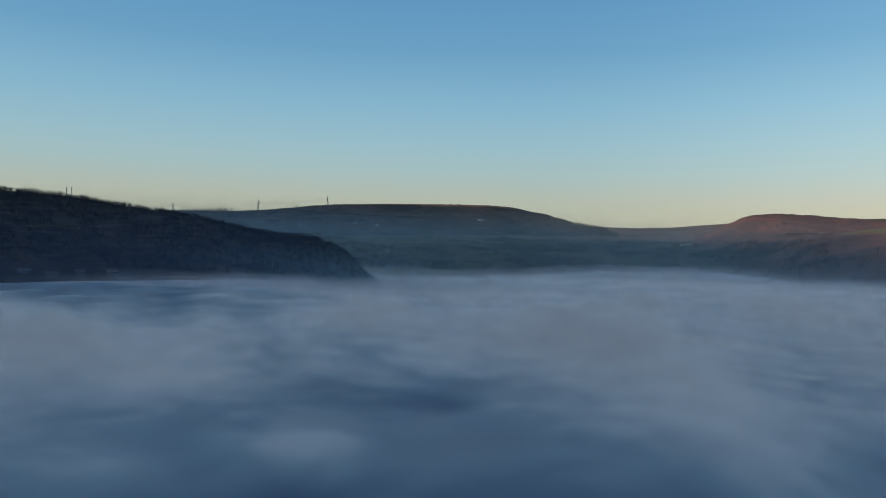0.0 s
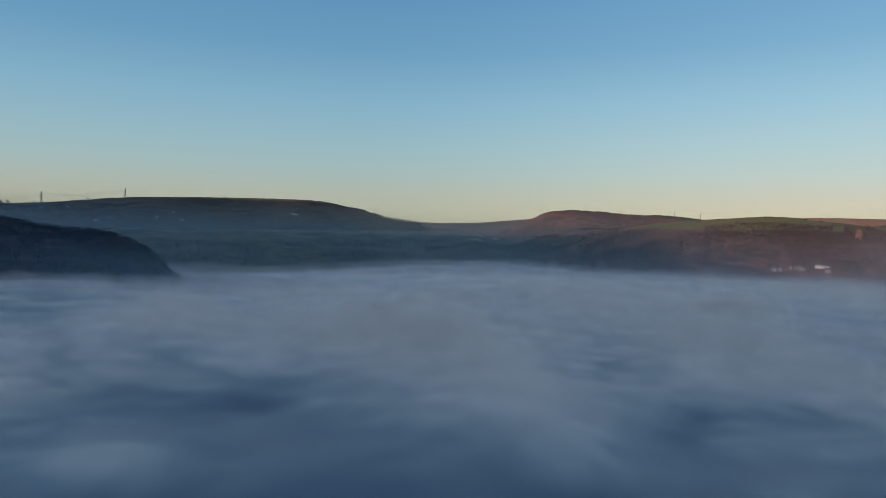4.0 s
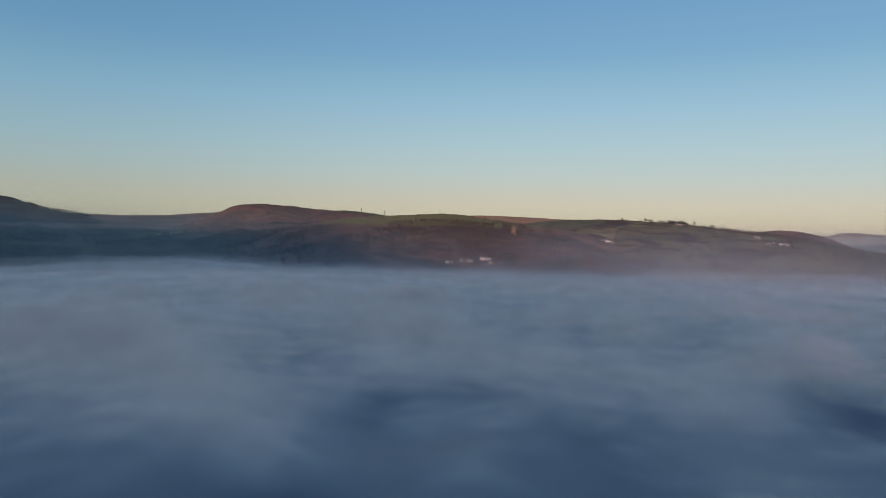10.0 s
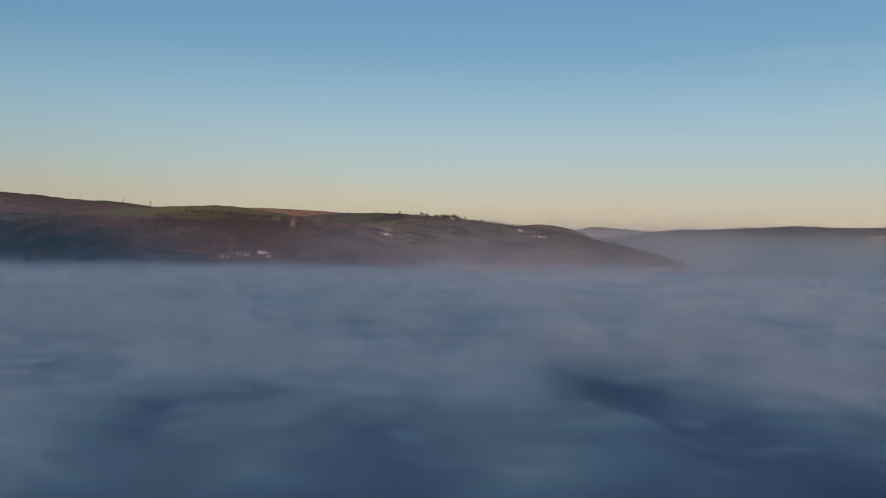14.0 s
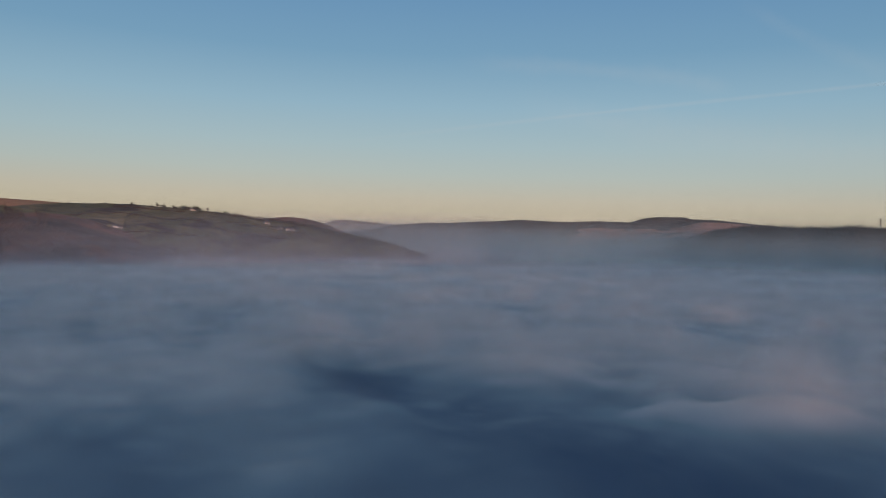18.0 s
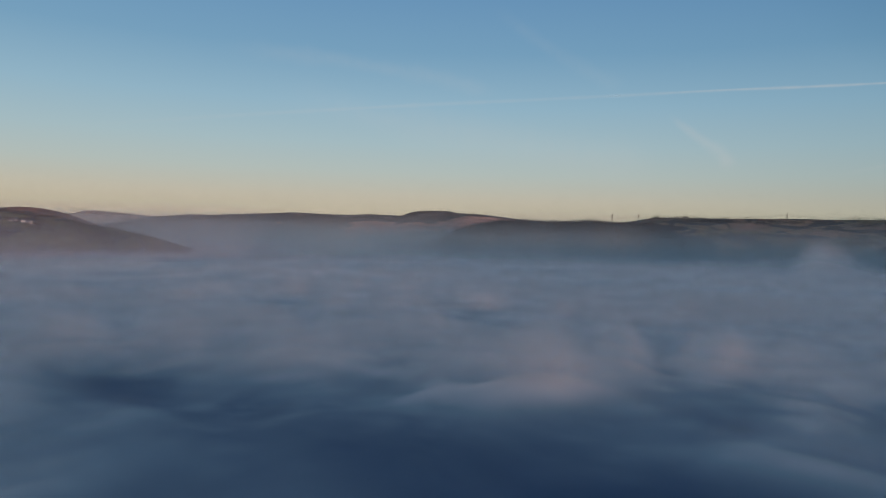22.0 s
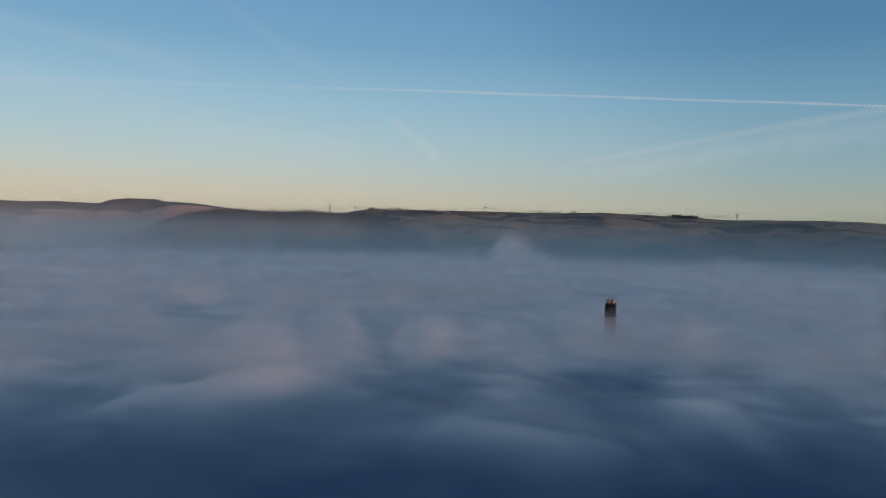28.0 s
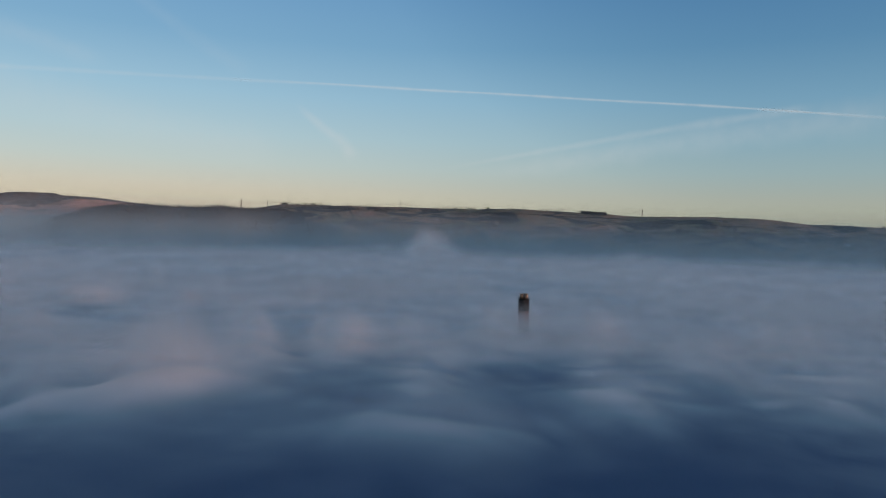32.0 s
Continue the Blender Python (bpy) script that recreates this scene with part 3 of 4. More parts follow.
# sheets imitate the air; its blue, shaded tones are put into their tints
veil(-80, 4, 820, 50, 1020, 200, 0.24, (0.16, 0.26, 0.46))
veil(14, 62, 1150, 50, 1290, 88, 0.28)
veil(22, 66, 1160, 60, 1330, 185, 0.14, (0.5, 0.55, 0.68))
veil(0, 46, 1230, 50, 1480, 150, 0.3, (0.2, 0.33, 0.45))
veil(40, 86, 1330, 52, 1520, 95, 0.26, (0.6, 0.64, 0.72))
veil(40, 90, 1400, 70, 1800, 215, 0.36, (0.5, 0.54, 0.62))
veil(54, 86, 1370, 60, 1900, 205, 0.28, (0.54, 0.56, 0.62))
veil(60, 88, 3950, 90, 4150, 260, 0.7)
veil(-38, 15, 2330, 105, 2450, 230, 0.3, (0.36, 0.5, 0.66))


def haze(az0, az1, near, far, count, z0, z1, amount, tint, lean=60):
    """Morning air lying deep over the ground: thin upright sheets one behind the other."""
    for k in range(count):
        d = near + (far - near) * k / (count - 1)
        slip = 5 * math.sin(2.4 * k)
        veil(az0 + slip, az1 + slip, d, z0, d + lean, z1 + 9 * math.sin(3.1 * k), amount, tint)


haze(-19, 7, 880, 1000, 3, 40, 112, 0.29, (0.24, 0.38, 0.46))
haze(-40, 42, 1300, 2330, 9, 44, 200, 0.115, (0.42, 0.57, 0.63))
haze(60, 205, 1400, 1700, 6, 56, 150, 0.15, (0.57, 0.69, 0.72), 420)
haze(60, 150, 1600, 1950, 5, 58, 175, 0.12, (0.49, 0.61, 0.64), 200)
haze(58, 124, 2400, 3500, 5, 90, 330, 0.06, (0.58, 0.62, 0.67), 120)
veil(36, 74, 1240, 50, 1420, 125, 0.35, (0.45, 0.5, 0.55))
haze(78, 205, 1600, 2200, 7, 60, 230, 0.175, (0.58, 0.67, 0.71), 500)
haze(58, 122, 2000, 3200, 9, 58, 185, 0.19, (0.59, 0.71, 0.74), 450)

# ---- helpers for things ----


def part(name, bm, material, parent, label=""):
    """Links a bmesh as one mesh under a thing or a part."""
    me = bpy.data.meshes.new(name)
    bm.to_mesh(me)
    bm.free()
    me.materials.append(material)
    ob = new(name, me)
    ob.parent = parent
    if label:
        tagged(ob, label)
    return ob


def thing(name, label, category, group=""):
    return tagged(new(name), label, category, group, "thing")


def tube(bm, r0, r1, z0, z1, n=16, x=0.0, y=0.0, cap=True):
    """A tapered round shaft between two heights."""
    lo = [bm.verts.new((x + r0 * math.cos(2 * math.pi * i / n), y + r0 * math.sin(2 * math.pi * i / n), z0)) for i in range(n)]
    hi = [bm.verts.new((x + r1 * math.cos(2 * math.pi * i / n), y + r1 * math.sin(2 * math.pi * i / n), z1)) for i in range(n)]
    for i in range(n):
        bm.faces.new((lo[i], lo[(i + 1) % n], hi[(i + 1) % n], hi[i])).smooth = True
    if cap:
        bm.faces.new(hi)
        bm.faces.new(lo[::-1])
    return lo, hi


def box(bm, x0, x1, y0, y1, z0, z1):
    v = [bm.verts.new((x, y, z)) for z in (z0, z1) for y in (y0, y1) for x in (x0, x1)]
    for f in ((0, 2, 3, 1), (4, 5, 7, 6), (0, 1, 5, 4), (2, 6, 7, 3), (0, 4, 6, 2), (1, 3, 7, 5)):
        bm.faces.new([v[i] for i in f])


def strut(bm, a, b, w):
    """A square bar from a to b."""
    a, b = Vector(a), Vector(b)
    along = (b - a).normalized()
    side = along.cross(Vector((0, 0, 1)) if abs(along.z) < 0.9 else Vector((1, 0, 0))).normalized() * w / 2
    up = along.cross(side).normalized() * w / 2
    ring = lambda p: [bm.verts.new(p + s * side + t * up) for s, t in ((-1, -1), (1, -1), (1, 1), (-1, 1))]
    p, q = ring(a), ring(b)
    for i in range(4):
        bm.faces.new((p[i], p[(i + 1) % 4], q[(i + 1) % 4], q[i]))
    bm.faces.new(p[::-1])
    bm.faces.new(q)


m_concrete = plain("weathered_concrete", (0.33, 0.27, 0.23), 0.9, vary=0.3, scale=0.35)
m_black = plain("black_painted_band", (0.013, 0.012, 0.014), 0.8, vary=0.4, scale=0.5)
m_brown = plain("rust_brown_band", (0.17, 0.072, 0.05), 0.85, vary=0.3, scale=0.6)
m_steel = plain("dull_copper_steel", (0.42, 0.26, 0.17), 0.42, 0.85, vary=0.3, scale=1.2)
m_soot = plain("soot", (0.012, 0.012, 0.012), 0.95)
m_galv = plain("galvanised_steel", (0.13, 0.13, 0.13), 0.6, 0.4, scale=0.8)
m_white = plain("white_render", (0.66, 0.63, 0.6), 0.85, vary=0.12, scale=0.5)
m_cream = plain("cream_render", (0.45, 0.41, 0.36), 0.85, vary=0.15, scale=0.5)
m_grey = plain("grey_render", (0.3, 0.29, 0.29), 0.85, vary=0.2, scale=0.5)
m_slate = plain("grey_slate", (0.11, 0.11, 0.125), 0.6, vary=0.35, scale=1.5)
m_glass = plain("dark_window_glass", (0.03, 0.035, 0.045), 0.12, vary=0.1)
m_brick = plain("chimney_brick", (0.28, 0.14, 0.1), 0.9)
m_door = plain("painted_door", (0.08, 0.05, 0.04), 0.6)
m_bark = plain("bark", (0.05, 0.04, 0.032), 0.95, scale=3.0)
m_twig = plain("bare_twigs", (0.055, 0.042, 0.035), 0.95, vary=0.4, scale=0.8)
m_ever = plain("evergreen_leaves", (0.035, 0.04, 0.022), 0.9, vary=0.45, scale=0.8)
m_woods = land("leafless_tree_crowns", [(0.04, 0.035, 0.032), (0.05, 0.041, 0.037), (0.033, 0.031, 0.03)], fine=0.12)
# darker copy of m_woods with the hillside's cold shade put into the colour
m_shaded_crowns = land("shaded_tree_crowns", [(0.024, 0.027, 0.03), (0.031, 0.032, 0.035), (0.02, 0.023, 0.026)], fine=0.12)
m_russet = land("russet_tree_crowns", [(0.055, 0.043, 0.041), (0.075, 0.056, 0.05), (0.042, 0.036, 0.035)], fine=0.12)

# ---- the works chimney standing out of the fog ----
CH_AZ, CH_D = 133.2, 470.0
chimney = thing("industrial_chimney", "tall chimney with black top and copper flues rising from fog", "chimney")
chimney.location = polar(np.array(CH_AZ), np.array(CH_D), 0.0)
b = bmesh.new()
tube(b, 4.3, 3.42, -4, 76.0, 40)
part("shaft", b, m_concrete, chimney, "pale weathered concrete shaft")
b = bmesh.new()
tube(b, 3.92, 3.6, 46, 68.6, 40)
part("brown_band", b, m_brown, chimney, "rust-brown painted band")
b = bmesh.new()
tube(b, 3.66, 3.62, 68.7, 76.2, 40)
part("black_band", b, m_black, chimney, "soot-black painted top band")
b = bmesh.new()
lo, hi = tube(b, 3.8, 3.8, 76.2, 76.65, 40)
cap = part("cap_slab", b, m_black, chimney, "dark projecting cap slab")
for i in range(40):
    if i % 5 == 0:
        a = 2 * math.pi * i / 40
        b = bmesh.new()
        box(b, -0.06, 0.06, -0.06, 0.06, 76.65, 77.75)
        post = part("rail_post", b, m_black, cap)
        post.location = (3.55 * math.cos(a), 3.55 * math.sin(a), 0)
for zr in (77.2, 77.75):
    b = bmesh.new()
    pts = [(3.55 * math.cos(2 * math.pi * i / 32), 3.55 * math.sin(2 * math.pi * i / 32), zr) for i in range(32)]
    for i in range(32):
        strut(b, pts[i], pts[(i + 1) % 32], 0.07)
    part("handrail", b, m_black, cap)
view = radians(CH_AZ)
side, away = Vector((math.cos(view), -math.sin(view), 0)), Vector((math.sin(view), math.cos(view), 0))
for u, w, h in ((-1.38, -1.3, 80.0), (1.32, -1.3, 80.15), (-1.32, 1.4, 79.8), (1.38, 1.4, 80.0)):
    p = side * u + away * w
    b = bmesh.new()
    tube(b, 1.2, 1.2, 76.4, h, 20)
    flue = part("flue", b, m_steel, chimney, "copper-tinted steel flue")
    flue.location = p
    b = bmesh.new()
    tube(b, 1.3, 1.3, h - 0.35, h + 0.05, 20)
    part("rim", b, m_steel, flue)
    # sooty disc painted for the dark opening; the tube end itself is closed
    b = bmesh.new()
    tube(b, 1.05, 1.05, h + 0.05, h + 0.07, 20)
    part("mouth", b, m_soot, flue)
    b = bmesh.new()
    tube(b, 1.27, 1.27, 77.6, 77.9, 20)
    part("collar", b, m_black, flue)
b = bmesh.new()
face = -away * 3.62 + side * 0.6
for zz in np.arange(56, 76.5, 0.5):
    strut(b, face + side * -0.25 + Vector((0, 0, zz)), face + side * 0.25 + Vector((0, 0, zz)), 0.04)
for sgn in (-0.25, 0.25):
    strut(b, face + side * sgn + Vector((0, 0, 55)), face + side * sgn + Vector((0, 0, 77)), 0.06)
part("ladder", b, m_galv, chimney)

# ---- pylons, masts and cables ----


def lattice_pylon():
    """A four-legged transmission tower, 36 m tall, with three pairs of arms."""
    tower = thing("pylon", "grey steel lattice pylon standing on the hilltop", "pylon", "pylons along the ridges")
    levels = [(0, 3.4), (9, 2.2), (17, 1.3), (23, 0.85), (29, 0.7), (34, 0.35), (36, 0.05)]
    corner = lambda lv, i: Vector((lv[1] * (1, -1, -1, 1)[i], lv[1] * (1, 1, -1, -1)[i], lv[0]))
    for i in range(4):
        b = bmesh.new()
        for l0, l1 in zip(levels, levels[1:]):
            strut(b, corner(l0, i), corner(l1, i), 0.5)
        part("leg", b, m_galv, tower)
    for l0, l1 in zip(levels, levels[1:-1]):
        b = bmesh.new()
        for i in range(4):
            j = (i + 1) % 4
            strut(b, corner(l0, i), corner(l1, j), 0.24)
            strut(b, corner(l0, j), corner(l1, i), 0.24)
            strut(b, corner(l1, i), corner(l1, j), 0.22)
        part("bracing", b, m_galv, tower)
    for zz, reach in ((21.5, 5.2), (26.5, 6.6), (31.5, 4.6)):
        for sgn in (-1, 1):
            b = bmesh.new()
            tip = Vector((sgn * reach, 0, zz))
            for yy in (-0.8, 0.8):
                strut(b, (sgn * 0.6, yy, zz), tip, 0.42)
                strut(b, (sgn * 0.6, yy, zz + 1.7), tip, 0.36)
            arm = part("cross_arm", b, m_galv, tower)
            b = bmesh.new()
            for k in range(5):
                tube(b, 0.16, 0.16, zz - 2.4 + k * 0.45, zz - 2.15 + k * 0.45, 8, tip.x, 0)
            strut(b, tip, tip - Vector((0, 0, 2.5)), 0.12)
            part("insulator", b, m_soot, arm)
    return tower


PYLONS = [(flat_hill, -21.18, None, 36, 20), (flat_hill, -14.87, None, 43, 15), (flat_hill, -9.45, None, 37, 70), (flat_hill, -1.72, 0.97, 28, 60), (hump, 33.28, None, 17, 20), (hump, 35.18, None, 23, 10),
          (spur, 110.3, None, 34, 35), (ridge, 112.32, None, 24, 30), (ridge, 122.9, None, 22, 40), (ridge, 127.19, None, 15, 60), (ridge, 136.04, None, 16, 70), (ridge, 142.29, None, 27, 35)]
first, tips = None, []
for hill_, az, el, h, spin in PYLONS:
    spot = hill_.at(az, 0.995) if el is None else hill_.sight(az, el)
    m = Matrix.Translation(spot - Vector((0, 0, 0.6))) @ Matrix.Rotation(radians(-az + spin), 4, "Z")
    scale = Matrix.Diagonal((h / 36, h / 36, h / 36, 1))
    if first is None:
        first = lattice_pylon()
        first.matrix_basis = m @ scale
        got = first
    else:
        keep = first.scale.copy()
        first.scale = (h / 36,) * 3
        got = copy_thing(first, m)
        first.scale = keep
    tips.append([m @ scale @ Vector((sgn * r, 0, zz - 2.4)) for zz, r in ((21.5, 5.2), (26.5, 6.6), (31.5, 4.6)) for sgn in (-1, 1)])


def cable_run(i, j, sag):
    b = bmesh.new()
    for p, q in zip(tips[i], tips[j]):
        pts = [p.lerp(q, k / 16) - Vector((0, 0, sag * 4 * (k / 16) * (1 - k / 16))) for k in range(17)]
        for k in range(16):
            strut(b, pts[k], pts[k + 1], 0.16)
    me = bpy.data.meshes.new("power_cables")
    b.to_mesh(me)
    b.free()
    me.materials.append(m_galv)
    tagged(new("power_cables", me), "thin sagging power cables strung between pylons", "cable", kind="thing")


for i, j, sag in ((0, 1, 12), (1, 2, 9), (6, 7, 4), (7, 8, 14), (8, 9, 6), (9, 10, 10), (10, 11, 8)):
    cable_run(i, j, sag)

mast = thing("lattice_mast", "slim grey lattice radio mast above the trees", "mast")
mast.location = wooded_hill.at(-28.35, 0.97)
for i in range(3):
    b = bmesh.new()
    a = 2 * math.pi * i / 3
    strut(b, (1.2 * math.cos(a), 1.2 * math.sin(a), -1), (0.5 * math.cos(a), 0.5 * math.sin(a), 16.5), 0.3)
    part("leg", b, m_galv, mast)
for k in range(8):
    b = bmesh.new()
    for i in range(3):
        a, c = 2 * math.pi * i / 3, 2 * math.pi * (i + 1) / 3
        r0, r1 = 1.2 - 0.7 * k / 8, 1.2 - 0.7 * (k + 1) / 8
        strut(b, (r0 * math.cos(a), r0 * math.sin(a), 2.0 * k), (r1 * math.cos(c), r1 * math.sin(c), 2.0 * k + 2), 0.2)
    part("bracing", b, m_galv, mast)
b = bmesh.new()
tube(b, 0.12, 0.08, 16, 18.5, 8)
part("whip_aerial", b, m_galv, mast)

pole_mast = thing("phone_mast", "slender pole mast with a bulky aerial head", "mast")
pole_mast.location = wooded_hill.at(-28.03, 0.97)
b = bmesh.new()
tube(b, 0.45, 0.3, -1, 17.5, 12)
part("pole", b, m_galv, pole_mast)
for i in range(3):
    b = bmesh.new()
    a = 2 * math.pi * i / 3
    box(b, -0.25, 0.25, -0.15, 0.15, 16.5, 19.3)
    panel = part("aerial_panel", b, m_galv, pole_mast)
    panel.location = (0.75 * math.cos(a), 0.75 * math.sin(a), 0)
    panel.rotation_euler = (0, 0, a)
    b = bmesh.new()
    strut(b, (-0.75, 0, 17.4), (0, 0, 17.4), 0.12)
    arm = part("bracket", b, m_galv, panel)

# ---- houses ----


def house(name, label, w, d, h, wall_mat, wing=0.0, category="house"):
    """A gabled house with slate roof, chimney stacks, door and windows; wing: length of a lower side range."""
    ob = thing(name, label, category)
    rise = d * 0.42

    def gabled(x0, x1, dd, hh, rr):
        bm = bmesh.new()
        v = [bm.verts.new(p) for p in ((x0, -dd / 2, -2), (x1, -dd / 2, -2), (x1, dd / 2, -2), (x0, dd / 2, -2), (x0, -dd / 2, hh), (x1, -dd / 2, hh), (x1, dd / 2, hh), (x0, dd / 2, hh), (x0, 0, hh + rr), (x1, 0, hh + rr))]
        for f in ((0, 1, 5, 4), (2, 3, 7, 6), (0, 4, 8, 7, 3), (1, 2, 6, 9, 5), (3, 2, 1, 0), (4, 5, 9, 8), (6, 7, 8, 9)):
            bm.faces.new([v[i] for i in f])
        return bm

    def roofed(x0, x1, dd, hh, rr, parent):
        for sgn in (-1, 1):
            bm = bmesh.new()
            e = 0.5
            sl = rr / (dd / 2)
            p = [(x0 - e, sgn * (dd / 2 + e), hh - sl * e + 0.06), (x1 + e, sgn * (dd / 2 + e), hh - sl * e + 0.06), (x1 + e, 0, hh + rr + 0.06), (x0 - e, 0, hh + rr + 0.06)]
            lo = [bm.verts.new(q) for q in p]
            hi = [bm.verts.new((q[0], q[1], q[2] + 0.25)) for q in p]
            bm.faces.new(lo if sgn > 0 else lo[::-1])
            bm.faces.new(hi[::-1] if sgn > 0 else hi)
            for i in range(4):
                bm.faces.new((lo[i], lo[(i + 1) % 4], hi[(i + 1) % 4], hi[i]))
            part("roof_slope", bm, m_slate, parent)

    part("wall", gabled(-w / 2, w / 2, d, h, rise), wall_mat, ob)
    roofed(-w / 2, w / 2, d, h, rise, ob)
    for sx in (-0.42, 0.42):
        bm = bmesh.new()
        box(bm, sx * w - 0.45, sx * w + 0.45, -0.4, 0.4, h + rise * 0.6, h + rise + 1.3)
        box(bm, sx * w - 0.55, sx * w + 0.55, -0.5, 0.5, h + rise + 1.3, h + rise + 1.45)
        part("chimney_stack", bm, m_brick, ob)
    floors = [1.0, 3.7] if h > 4.5 else [1.0]
    for sgn in (-1, 1):
        for zz in floors:
            n = max(2, int(w / 3))
            for k in range(n):
                if zz < 2 and k == n // 2:
                    continue
                x = -w / 2 + w * (k + 0.5) / n
                bm = bmesh.new()
                box(bm, x - 0.6, x + 0.6, sgn * d / 2 - 0.05, sgn * d / 2 + 0.04, zz, zz + 1.3)
                win = part("window", bm, m_glass, ob)
                bm = bmesh.new()
                box(bm, x - 0.7, x + 0.7, sgn * d / 2 - 0.02, sgn * d / 2 + 0.12, zz - 0.14, zz - 0.01)
                part("sill", bm, m_slate, win)
        bm = bmesh.new()
        x = -w / 2 + w * (max(2, int(w / 3)) // 2 + 0.5) / max(2, int(w / 3))
        box(bm, x - 0.5, x + 0.5, sgn * d / 2 - 0.05, sgn * d / 2 + 0.05, 0, 2.05)
        part("door", bm, m_door, ob)
    if wing:
        wx0 = w / 2 + 0.003
        bm = gabled(wx0, wx0 + wing, d * 0.75, h * 0.62, rise * 0.6)
        wingp = part("side_range", bm, wall_mat, ob, "lower side range")
        roofed(wx0, wx0 + wing, d * 0.75, h * 0.62, rise * 0.6, ob)
        for k in range(int(wing / 3)):
            bm = bmesh.new()
            x = wx0 + 1.5 + 3 * k
            box(bm, x - 0.5, x + 0.5, -d * 0.375 - 0.05, -d * 0.375 + 0.04, 1.0, 2.1)
            part("pane", bm, m_glass, wingp)
    return ob


# pale terraces: the hill foot's shade is put into this dark wall colour
m_shaded_wall = plain("shaded_house_wall", (0.13, 0.14, 0.16), 0.85)
kinds = {
    "cottage": house("cottage", "small pale grey cottage with a slate roof on the slope", 7, 5.5, 3.4, m_grey),
    "house": house("house", "cream two-storey house with slate roof on the hillside", 9, 6.5, 4.8, m_cream),
    "farmhouse": house("farmhouse", "long white farmhouse with a low side range, catching low sun", 10, 7, 4.8, m_white, 12),
    "terrace": house("terraced_houses", "row of terraced houses in dimmed grey at the foot of the wood", 12, 4.2, 2.2, m_shaded_wall),
    "barn": house("barn", "pale long farm building with a slate roof", 15, 7, 3.4, m_cream),
}
HOUSES = [("terrace", wooded_hill, -30.9, -3.5, 5), ("terrace", wooded_hill, -29.2, -3.72, -4), ("terrace", wooded_hill, -27.4, -3.72, 3), ("terrace", wooded_hill, -25.3, -3.72, 8), 
          ("cottage", flat_hill, -14.81, 1.1, 80), ("barn", flat_hill, -11.4, 0.3, 10), ("house", flat_hill, -7.2, 0.62, 0), ("cottage", flat_hill, -6.1, 1.05, 30), ("house", flat_hill, -5.4, 0.45, 15),
          ("farmhouse", flat_hill, 2.9, 1.15, 10), ("cottage", flat_hill, -13.2, 1.2, 10), ("barn", valley, 17.9, -0.56, 0), ("house", valley, 18.85, -0.5, 25), ("house", valley, 19.2, -0.46, -10), ("cottage", valley, 19.55, -0.48, 40), ("cottage", round_hill, 21.86, -1.36, 60),
          ("farmhouse", knoll, 43.3, -1.9, -12), ("house", knoll, 42.26, -2.16, 30), ("cottage", knoll, 41.57, -2.02, 70), ("cottage", knoll, 41.9, -2.1, 15), ("house", knoll, 40.43, -2.28, -20), ("cottage", knoll, 40.9, -2.25, 60), ("house", knoll, 43.9, -2.2, 5),
          ("house", farm_ridge, 52.34, -0.29, 55), ("farmhouse", farm_ridge, 53.2, -0.17, 15), ("cottage", farm_ridge, 51.1, -0.36, 10), ("cottage", farm_ridge, 51.5, -0.38, 70), ("barn", farm_ridge, 52.8, -0.3, 25), ("cottage", farm_ridge, 53.6, -0.22, -30), ("house", farm_ridge, 64.1, 0.5, 20), ("cottage", farm_ridge, 64.35, 0.45, 70),
          ("farmhouse", farm_ridge, 65.8, 0.03, 5), ("cottage", farm_ridge, 65.3, 0.1, 40), ("house", farm_ridge, 66.2, -0.02, -15), ("cottage", farm_ridge, 65.0, 0.06, 0), ("barn", farm_ridge, 58.62, 1.33, 10), ("barn", ridge, 156.47, -0.22, 4), ("cottage", ridge, 148.03, 1.3, 20),
          ("barn", far_range, 83.5, 0.5, -10), ("house", far_range, 83.9, 0.5, 0)]
used = set()
for kind_, hill_, az, el, spin in HOUSES:
    spot = hill_.sight(az, el)
    m = Matrix.Translation(spot + Vector((0, 0, 0.3))) @ Matrix.Rotation(radians(-az + spin), 4, "Z")
    if kind_ in used:
        copy_thing(kinds[kind_], m)
    else:
        kinds[kind_].matrix_basis = m
        used.add(kind_)

# ---- quarry face in the escarpment ----
b = bmesh.new()
grid = []
rq = random.Random(9)
for i in range(13):
    row = []
    for j in range(15):
        u, v = i / 12 * 2 - 1, j / 14
        edge = max(0.0, 1 - u * u) ** 0.5
        row.append(b.verts.new((u * (8 - 2 * v) + rq.uniform(-0.5, 0.5), -7 * edge + 9 * v + rq.uniform(-0.9, 0.9), -5 + 27 * v * (0.72 + 0.28 * edge) + rq.uniform(-0.5, 0.5))))
    grid.append(row)
for i in range(12):
    for j in range(14):
        b.faces.new((grid[i][j], grid[i + 1][j], grid[i + 1][j + 1], grid[i][j + 1]))
me = bpy.data.meshes.new("quarry_face")
b.to_mesh(me)
b.free()
me.materials.append(plain("ochre_rock", (0.2, 0.125, 0.09), 0.95, vary=0.5, scale=0.22))
quarry = tagged(new("quarry_face", me), "bare ochre rock face above the wooded gully", "rock face", kind="thing")
quarry.matrix_basis = Matrix.Translation(knoll.sight(45.75, 0.2)) @ Matrix.Rotation(radians(-45.75), 4, "Z")

# ---- trees ----


